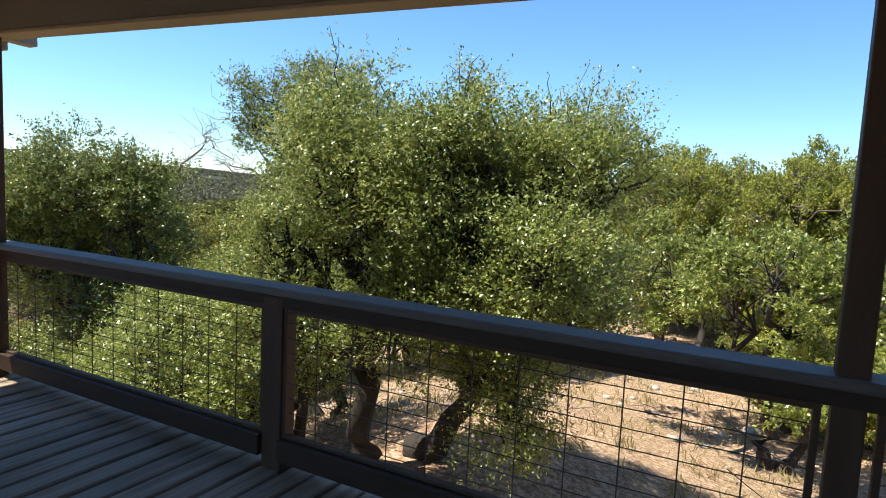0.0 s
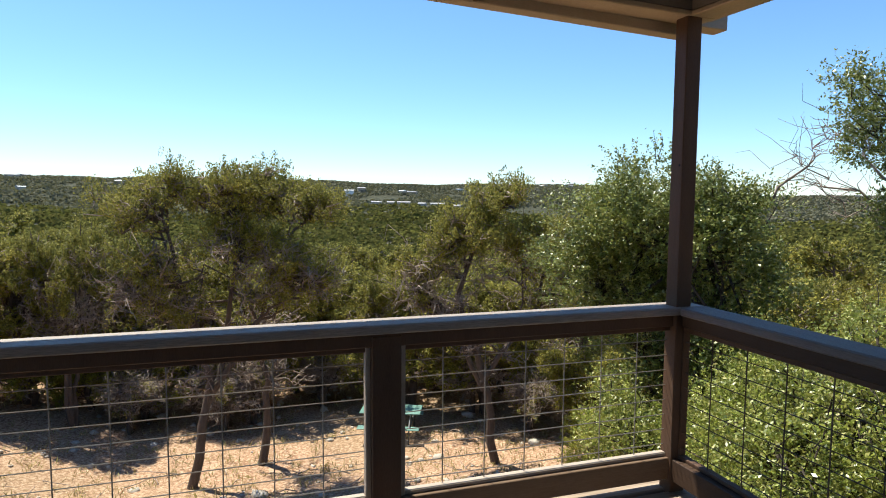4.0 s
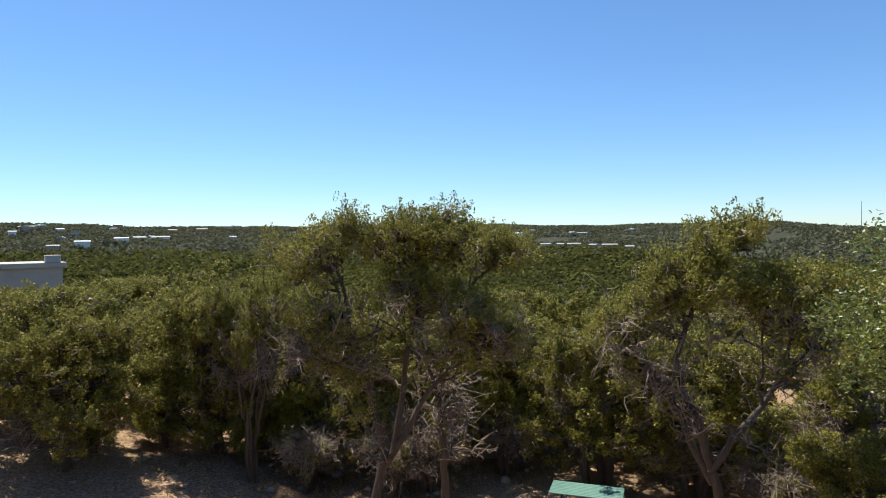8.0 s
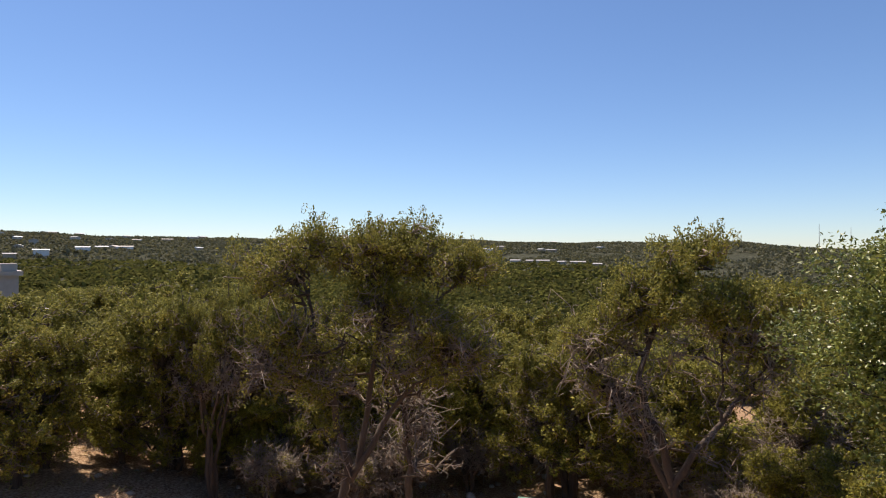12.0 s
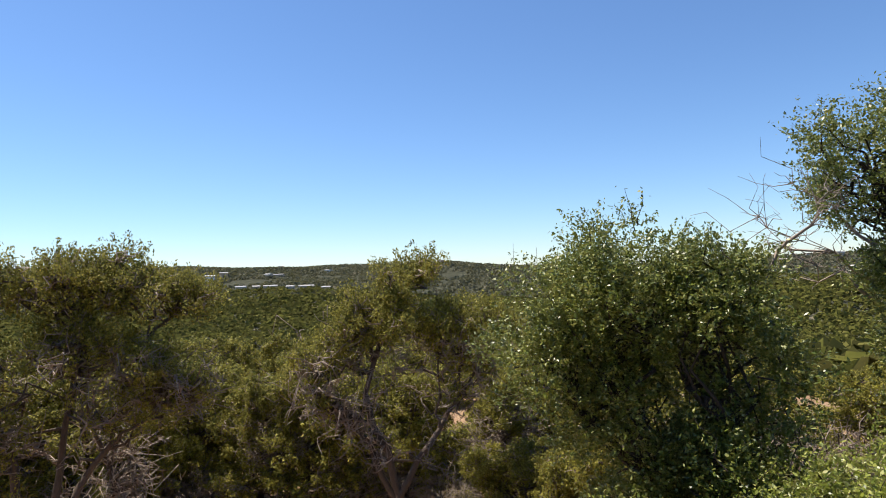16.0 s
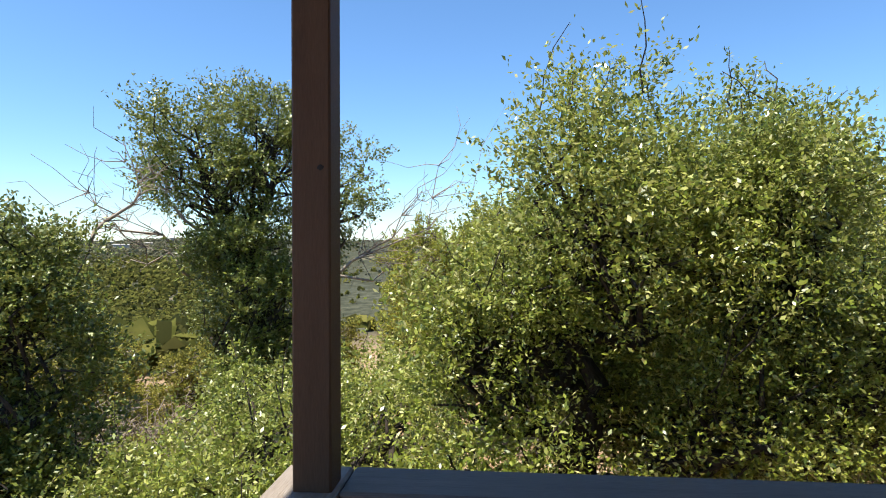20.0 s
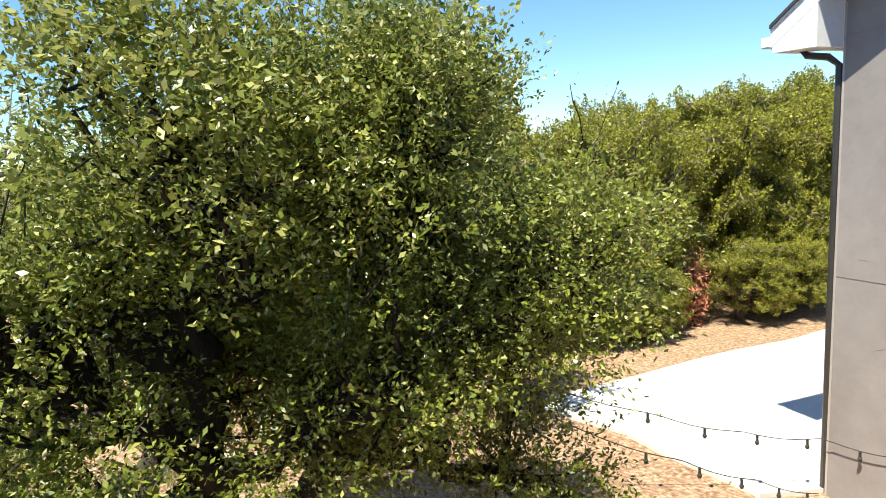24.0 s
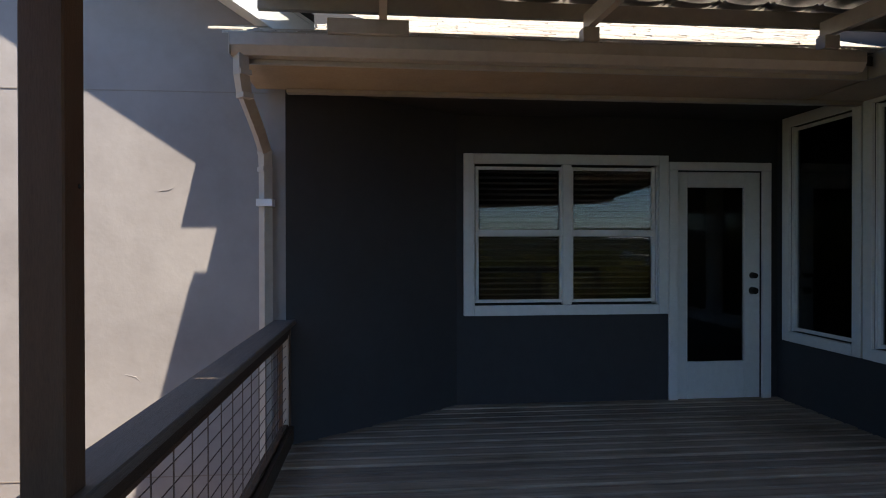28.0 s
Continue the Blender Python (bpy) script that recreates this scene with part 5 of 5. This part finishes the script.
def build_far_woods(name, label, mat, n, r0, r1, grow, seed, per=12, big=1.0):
    """The woods of the valley or of the far hills, as one cover of rough clumps."""
    rng = np.random.default_rng(seed)
    a = rng.uniform(0, 2 * np.pi, n)
    a = np.where(rng.uniform(0, 1, n) < 0.9, rng.uniform(-2.45, -0.35, n), a)
    r = r0 + (r1 - r0) * rng.uniform(0, 1, n) ** 0.8
    x, y = -4.2 + np.sin(a) * r, 0.9 + np.cos(a) * r
    keep = (np.hypot(x + 32.8, y + 18) > 7) & (np.sin(x * 0.021 + 1.0) * np.sin(y * 0.027) + 0.5 * np.sin(x * 0.05 + y * 0.04) < grow)
    x, y, r = x[keep], y[keep], r[keep]
    n = len(x)
    s = rng.uniform(1.2, 2.1, n) * np.clip(r / 300, 1, 1.7) * big
    z = ground_z(x, y)
    d = rng.normal(size=(n, per, 3))
    d[..., 2] = np.abs(d[..., 2]) * 0.9
    d /= np.linalg.norm(d, axis=2)[..., None]
    c = np.stack([x, y, z + 0.4], -1)[:, None, :] + d * s[:, None, None] * np.array([1.1, 1.1, 1.15]) * rng.uniform(0.6, 1.0, (n, per, 1))
    size = np.repeat(s * 0.66, per)[:, None]
    pos = c.reshape(-1, 3)
    m = len(pos)
    nrm = d.reshape(-1, 3) + rng.normal(size=(m, 3)) * 0.5
    nrm /= np.linalg.norm(nrm, axis=1)[:, None]
    t = np.cross(nrm, rng.normal(size=(m, 3)))
    t /= np.linalg.norm(t, axis=1)[:, None] + 1e-9
    b = np.cross(nrm, t)
    v = np.stack([pos - t * size, pos + b * size * 0.8, pos + t * size, pos - b * size * 0.8], 1).reshape(-1, 3)
    tagged(new(name, raw_mesh(name, v, np.arange(m * 4).reshape(-1, 4), mat)), label, "woods", kind="stuff")


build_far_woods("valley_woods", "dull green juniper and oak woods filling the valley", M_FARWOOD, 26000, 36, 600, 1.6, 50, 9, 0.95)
build_far_woods("hill_woods", "gray-green scrub woods on the far hills, haze put into the colour", M_HILLWOOD, 42000, 520, 1290, 0.9, 51, 6, 0.85)

# ---- the neighbouring house under construction ----
def build_neighbour():
    h = thing("neighbour_house", "two-storey gray house under construction with a covered patio", "house")
    o = Vector((-17.82, -10.62, 0.28))
    right = Vector((-0.72, 0.69, 0)).normalized()
    back = Vector((-0.69, -0.72, 0)).normalized()
    h.matrix_world = Matrix(((right.x, back.x, 0, o.x), (right.y, back.y, 0, o.y), (0, 0, 1, o.z), (0, 0, 0, 1)))
    def P(name, bm, mat, label="", par=None):
        if isinstance(bm, bmesh.types.BMesh) and upper[0]:
            bmesh.ops.translate(bm, verts=bm.verts, vec=(0.75, 0, -0.42))
        return part(name, bm, mat, par or h, label)
    upper = [True]
    D = 2.6
    # upper storey with gable facing the hill
    P("wall", prism([(-5.3, -3.6), (-2.1, -3.6), (-2.1, 2.55), (-3.34, 3.12), (-5.3, 2.4)], "y", D, D + 5.0), M_CMU)
    P("pilaster", prism([(-3.95, 0.4), (-3.03, 0.4), (-3.03, 2.95), (-3.34, 3.1), (-3.95, 2.85)], "y", D - 0.28, D - 0.001), M_CMU)
    for a, b in (((-5.45, 2.36), (-3.34, 3.19)), ((-1.62, 2.36), (-3.34, 3.19))):
        P("roof", prism([a, b, (b[0], b[1] + 0.12), (a[0], a[1] + 0.12)], "y", D - 0.95, D + 5.2), M_SHINGLE_DARK)
        P("barge_board", prism([(a[0], a[1] - 0.12), (b[0], b[1] - 0.12), (b[0], b[1] + 0.11), (a[0], a[1] + 0.11)], "y", D - 1.0, D - 0.952), M_TAN, "pale tan barge board")
        P("soffit", prism([(a[0], a[1] - 0.02), (b[0], b[1] - 0.02), (b[0], b[1] - 0.004), (a[0], a[1] - 0.004)], "y", D - 0.95, D), M_TAN)
    for x0, x1 in ((-5.19, -4.24), (-3.0, -2.28)):
        w = P("window", box(x0, D - 0.06, 1.72, x1, D - 0.002, 2.21, 0.01), M_WHITE)
        P("pane", box(x0 + 0.05, D - 0.07, 1.79, x1 - 0.05, D - 0.061, 2.12, 0), M_DARKINT, "", w)
        P("lintel", box(x0 - 0.04, D - 0.09, 2.211, x1 + 0.04, D - 0.002, 2.27, 0), M_DARKINT, "", w)
        P("sticker", box((x0 + x1) / 2 - 0.12, D - 0.074, 1.85, (x0 + x1) / 2 + 0.12, D - 0.071, 2.05, 0), M_CREAM, "", w)
    P("green_panel", box(-3.74, D - 0.30, 1.57, -3.25, D - 0.281, 2.09, 0), M_GREENPANEL, "green sheathing in the opening")
    # solid near-black strip, the shade of a gap as colour
    P("slit_panel", box(-3.245, D - 0.30, 1.6, -3.20, D - 0.281, 2.09, 0), M_DARKINT, "near-black strip standing in for the gap beside the green panel")
    P("chimney", box(-4.45, D + 1.2, 2.4, -2.95, D + 2.6, 3.85, 0.02), M_CMU)
    P("chimney_rim", box(-4.5, D + 1.15, 3.851, -2.9, D + 2.65, 3.92, 0.01), M_WHITEMETAL)
    bm = tube([(-3.7, D + 1.9, 3.92), (-3.7, D + 1.9, 4.12)], 0.13, 14)
    P("flue", bm, M_GALV)
    P("flue_cap", tube([(-3.7, D + 1.9, 4.10), (-3.7, D + 1.9, 4.26)], 0.19, 14), M_GALV)
    # long wing with a low parapet roof
    P("wing_wall", prism([(-13.5, -3.6), (-4.4, -3.6), (-4.4, 3.45), (-13.5, 4.25)], "y", D + 0.9, D + 5.4), M_CMU)
    P("parapet", prism([(-13.6, 4.255), (-4.35, 3.455), (-4.35, 3.53), (-13.6, 4.33)], "y", D + 0.82, D + 5.5), M_SHINGLE_DARK)
    sw = P("window", box(-8.92, D + 0.86, 3.40, -8.46, D + 0.898, 3.76, 0.01), M_DARKINT)
    P("pane", box(-8.82, D + 0.85, 3.49, -8.56, D + 0.859, 3.66, 0), M_CREAM, "", sw)
    upper[0] = False
    # patio roof and its box frame
    P("patio_roof", prism([(0.05, -0.02), (D + 0.02, 0.22), (D + 0.02, 0.27), (0.05, 0.04)], "x", -7.0, 0.1), M_WHITEMETAL, "standing seam pale metal roof")
    for k in range(17):
        x = -6.9 + k * 0.42
        P("seam", prism([(0.04, 0.042), (D, 0.271), (D, 0.30), (0.04, 0.07)], "x", x, x + 0.025), M_WHITEMETAL)
    P("flashing", box(-4.6, D - 0.05, 0.29, -1.36, D - 0.01, 0.42, 0), M_WHITEMETAL)
    P("beam", box(-7.0, 0.0, -0.42, 0.06, 0.45, -0.03, 0.01), M_CMU)
    P("column", box(-0.62, 0.0, -3.3, 0.06, 0.5, -0.421, 0.01), M_CMU)
    P("column", box(-3.55, 0.0, -3.3, -2.75, 0.5, -0.421, 0.01), M_CMU)
    P("low_wall", box(-2.749, 0.02, -3.3, -0.621, 0.46, -2.05, 0.01), M_CMU)
    P("low_wall", box(-7.0, 0.02, -3.3, -3.551, 0.46, -2.05, 0.01), M_CMU)
    P("patio_floor", box(-7.0, 0.47, -2.3, 0.0, D, -2.12, 0), M_CONCRETE)
    P("inner_wall", box(-1.74, D + 0.3, -3.6, -0.5, D + 4.5, 0.5, 0), M_CREAM)
    iw = P("window", box(-1.25, D + 0.26, -1.2, -0.95, D + 0.298, -0.45, 0.01), M_WHITE)
    part("pane", box(-1.21, D + 0.25, -1.14, -0.99, D + 0.259, -0.51, 0), M_DARKINT, iw)
    # solid near-black panel where the doorway lies in shade
    P("door_opening_panel", box(-2.6, D - 0.03, -2.1, -1.9, D - 0.002, -0.3, 0), M_DARKINT)


build_neighbour()


def flat_house(name, label, x, y, z, w, d, hgt, turn, mat, bays=3):
    """A far house: body, parapet or roof edge, windows."""
    h = thing(name, label, "house", "houses down the hill")
    h.matrix_world = pose(x, y, z, 0, 0, turn)
    part("wall", box(-w / 2, -d / 2, -3, w / 2, d / 2, hgt, 0), mat, h)
    part("roof", box(-w / 2 - 0.15, -d / 2 - 0.15, hgt + 0.002, w / 2 + 0.15, d / 2 + 0.15, hgt + 0.2, 0), M_CREAM, h)
    for k in range(bays):
        u = -w / 2 + w * (k + 0.5) / bays
        part("window", box(u - w * 0.07, -d / 2 - 0.04, hgt * 0.35, u + w * 0.07, -d / 2 - 0.002, hgt * 0.8, 0), M_DARKINT, h)
    return h


flat_house("flat_roof_house", "cream flat-roofed house among the junipers below", -32.8, -18.0, -0.9, 5.7, 4.0, 1.42, 123, M_CREAM, 0)
part("roof_block", box(2.2, -2.0, 1.622, 2.8, -1.4, 1.95, 0.02), M_CREAM, bpy.data.objects["flat_roof_house"])
flat_house("small_outbuilding", "small white outbuilding among the junipers", -34.8, -14.8, -2.6, 1.2, 1.2, 1.3, 120, M_WHITE, 1)
flat_house("white_house", "white low house on the slope below", -49.2, -39.4, -1.0, 3.6, 4.0, 1.3, 125, M_WHITE, 2)


def build_far_houses():
    rng = np.random.default_rng(61)
    for k in range(60):
        a = rng.uniform(-2.4, -1.5) if k % 3 else rng.uniform(-1.5, -0.4)
        r = rng.uniform(720, 1200)
        x, y = -4.2 + math.sin(a) * r, 0.9 + math.cos(a) * r
        w, d, hh = rng.uniform(7, 17), rng.uniform(6, 11), rng.uniform(1.8, 3.4)
        h = thing("distant_house", "small pale house on the far wooded hillside", "house", "houses on the far hills")
        h.matrix_world = pose(x, y, G(x, y) + 1.6, 0, 0, float(rng.uniform(0, 180)))
        m = (M_CREAM, M_WHITE, M_STONE, M_TAN)[rng.integers(4)]
        part("wall", box(-w / 2, -d / 2, -6, w / 2, d / 2, hh, 0), m, h)
        part("roof", prism([(-d / 2 - 0.5, hh), (0, hh + rng.uniform(0.5, 1.4)), (d / 2 + 0.5, hh)], "x", -w / 2 - 0.5, w / 2 + 0.5), (M_WHITE, M_GUTTER, M_CREAM)[rng.integers(3)], h)
    for az, r, w, hh, m in ((-77.6, 615, 9, 2.0, M_CREAM), (-76.3, 585, 6, 2.4, M_TAN), (-75.1, 600, 12, 1.7, M_CREAM), (-73.4, 570, 6, 2.2, M_STONE), (-72.0, 590, 13, 1.5, M_STONE), (-70.3, 575, 7, 2.0, M_TAN),
                           (-80.1, 770, 11, 3.0, M_WHITE), (-79.0, 800, 9, 2.2, M_TAN), (-117.2, 640, 12, 3.0, M_WHITE), (-114.4, 690, 12, 2.4, M_WHITE), (-121.8, 800, 7, 2.4, M_WHITE), (-122.9, 815, 6, 2.4, M_CREAM), (-119.2, 620, 9, 2.0, M_TAN)):
        x, y = -4.2 + math.sin(radians(az)) * r, 0.9 + math.cos(radians(az)) * r
        h = thing("valley_building", "long low pale building on cleared ground across the valley", "building", "buildings across the valley")
        h.matrix_world = pose(x, y, G(x, y) + 2.4, 0, 0, -az + rng.uniform(-12, 12))
        part("wall", box(-w / 2, -5, -7, w / 2, 5, hh, 0), m, h)
        part("roof", prism([(-5.6, hh), (0, hh + 0.9), (5.6, hh)], "x", -w / 2 - 0.5, w / 2 + 0.5), m if m is M_WHITE else M_GUTTER, h)
    for az, r, hh in ((-53.0, 1240, 46), (-50.9, 1240, 40)):
        x, y = -4.2 + math.sin(radians(az)) * r, 0.9 + math.cos(radians(az)) * r
        t = thing("radio_mast", "thin distant radio mast on the ridge", "mast", "masts on the ridge")
        t.location = (x, y, G(x, y))
        part("mast", tube([(0, 0, 0), (0, 0, hh)], [0.7, 0.3], 5), M_GUTTER, t)


build_far_houses()


# ---- in the yard ----
def build_picnic_table():
    t = thing("picnic_table", "green slatted metal picnic table with two benches on the dry grass", "table")
    x, y = -18.65, 4.85
    t.matrix_world = pose(x, y, G(x, y), 0, 0, 68)
    for k in range(9):
        u = -0.36 + k * 0.085
        part("slat", box(-0.83, u, 0.72, 0.83, u + 0.07, 0.75, 0.006), M_GREENTABLE, t)
    for s in (-1, 1):
        for k in range(3):
            u = s * 0.62 - 0.13 + k * 0.088
            part("bench_slat", box(-0.83, u, 0.42, 0.83, u + 0.075, 0.445, 0.006), M_GREENTABLE, t)
        for e in (-0.56, 0.56):
            part("leg", tube([(e, s * 0.70, 0.0), (e, s * 0.64, 0.41), (e, s * 0.2, 0.71)], 0.022, 8), M_GALV, t)
    for e in (-0.56, 0.56):
        part("crossbar", tube([(e, -0.74, 0.40), (e, 0.74, 0.40)], 0.02, 8), M_GALV, t)


build_picnic_table()


def build_string_lights():
    for pts, n in (([(3.03, 5.2, -1.72), (3.03, 6.2, -1.98), (3.02, 7.23, -2.16), (2.0, 7.5, -1.95), (0.9, 7.72, -1.58), (-0.6, 7.95, -0.95)], 7), ([(2.99, 7.23, -2.87), (2.0, 7.27, -2.45), (0.9, 7.3, -1.95), (-0.5, 7.35, -1.25)], 5)):
        s = thing("string_lights", "drooping black string of small outdoor bulbs", "string lights", "strings of outdoor bulbs")
        p = np.array(pts)
        t = np.linspace(0, len(p) - 1, 33)
        c = np.stack([np.interp(t, np.arange(len(p)), p[:, q]) for q in range(3)], 1)
        c[:, 2] -= 0.05 * np.abs(np.sin(t * np.pi))
        part("wire", tube([tuple(q) for q in c], 0.006, 5), M_BULB, s)
        for k in range(n):
            q = c[2 + int(k * 29 / n)]
            b = part("socket", tube([(q[0], q[1], q[2]), (q[0], q[1], q[2] - 0.07)], 0.016, 8), M_BULB, s)
            bm = bmesh.new()
            bmesh.ops.create_uvsphere(bm, u_segments=8, v_segments=6, radius=0.026, matrix=Matrix.Translation((q[0], q[1], q[2] - 0.095)) @ Matrix.Diagonal((1, 1, 1.3, 1)))
            part("bulb", bm, M_BULB, b)


build_string_lights()


def build_dead_branch():
    rng = np.random.default_rng(71)
    x, y = 7.4, 13.7
    t = thing("dead_juniper", "small dead rust-red juniper at the woods' edge", "tree", at=(x, y, G(x, y)))
    pos = rng.normal(size=(1300, 3)) * np.array([0.15, 0.15, 0.42]) + np.array([0, 0, 0.85])
    v, f = leaf_arrays(pos, 0.13, rng, 0.3, 0.0, rng.normal(size=pos.shape) + np.array([0, 0, 0.8]))
    part("crown", raw_mesh("crown", v, f, M_RUST), M_RUST, t)["kind"] = "stuff"
    part("trunk", tube([(0, 0, -0.1), (0.05, 0.0, 0.7), (0, 0.05, 1.5)], [0.05, 0.04, 0.012], 6), M_BARK, t)


build_dead_branch()


def build_litter():
    """Tufts of dry grass, stones and fallen twigs on the slope."""
    rng = np.random.default_rng(81)
    n = 5200
    a, r = rng.uniform(-2.7, 0.5, n), 5 + 19 * rng.uniform(0, 1, n) ** 0.8
    x, y = -4.2 + np.sin(a) * r, 2.0 + np.cos(a) * r
    keep = (y > 4.0) | (x < -6.0)
    x, y = x[keep], y[keep]
    z = ground_z(x, y)
    per = 7
    pos = np.repeat(np.stack([x, y, z], -1), per, 0) + rng.normal(size=(len(x) * per, 3)) * np.array([0.10, 0.10, 0.0]) + np.array([0, 0, 0.07])
    v, f = leaf_arrays(pos, 0.2, rng, 0.09, 0.0, rng.normal(size=pos.shape) * 0.45 + np.array([0, 0, 1.0]))
    tagged(new("dry_grass", raw_mesh("dry_grass", v, f, M_DRYLEAF)), "sparse tufts of dry tan grass on the slope", "grass", kind="stuff")
    rocks = []
    base = bmesh.new()
    bmesh.ops.create_icosphere(base, subdivisions=1, radius=1.0)
    bv = np.array([q.co[:] for q in base.verts])
    bf = np.array([[q.index for q in fc.verts] for fc in base.faces])
    base.free()
    V, Fc = [], []
    m = 700
    for k in range(m):
        aa, rr = rng.uniform(-2.7, 0.4), 7 + 17 * rng.uniform() ** 0.8
        px, py = -4.2 + math.sin(aa) * rr, 2.0 + math.cos(aa) * rr
        s = rng.uniform(0.03, 0.13) * (1 if rng.uniform() < 0.9 else 1.9)
        q = bv * rng.uniform(0.6, 1.3, (len(bv), 1)) * np.array([s, s * rng.uniform(0.6, 1.2), s * 0.55])
        V.append(q + np.array([px, py, G(px, py) + s * 0.15]))
        Fc.append(bf + k * len(bv))
    tagged(new("loose_stones", raw_mesh("loose_stones", np.concatenate(V), np.concatenate(Fc), M_STONE)), "scattered pale limestone stones on the dry slope", "stones", kind="stuff")
    tw = []
    for k in range(420):
        aa, rr = rng.uniform(-2.3, 0.2), 7 + 14 * rng.uniform()
        px, py = -4.2 + math.sin(aa) * rr, 2.0 + math.cos(aa) * rr
        d = rng.uniform(0, 6.28)
        ln = rng.uniform(0.3, 1.1)
        e = (px + math.cos(d) * ln, py + math.sin(d) * ln)
        tw.append((bent((px, py, G(px, py) + 0.03), (e[0], e[1], G(*e) + rng.uniform(0.03, 0.25)), rng, 0.08, 4), np.linspace(0.014, 0.004, 4)))
    v, f = tube_arrays(tw, 4)
    tagged(new("fallen_twigs", raw_mesh("fallen_twigs", v, f, M_TWIG)), "gray fallen twigs lying on the slope", "twigs", kind="stuff")


build_litter()

# ---- deck boards, one by one ----
def build_boards():
    pitch, w, top = 0.146, 0.123, 0.045
    me = {}
    x = -4.86
    k = 0
    while x < 4.05:
        y1 = 2.955
        y0 = -3.5
        if x > 2.9:
            y1 = min(2.955, 2.86 - (x - 3.02) * 1.333 + 0.10)
        key = round(y1, 3)
        if key not in me:
            bm = box(0, y0, -0.032, w, y1, 0.0, 0.007)
            m = bpy.data.meshes.new("plank")
            bm.to_mesh(m)
            bm.free()
            m.materials.append(M_DECK)
            me[key] = m
        p = new("plank", me[key])
        p.location = (x, 0, top - 0.002 * ((k * 7) % 3))
        p.parent = deck
        x += pitch
        k += 1
    # one solid slab for the framing; its near-black gives the gaps their shade
    part("framing_slab", box(-4.86, -3.5, -0.34, 4.1, 2.90, -0.14, 0), M_DARKCEIL, deck, "near-black slab for the framing, darkening the gaps between boards")
    part("rim_board", box(-4.90, -3.5, -0.32, -4.862, 2.96, 0.04), M_RAIL, deck)
    part("rim_board", box(-4.86, 2.957, -0.32, 3.0, 2.99, 0.04), M_RAIL_X_SHADED, deck)


build_boards()
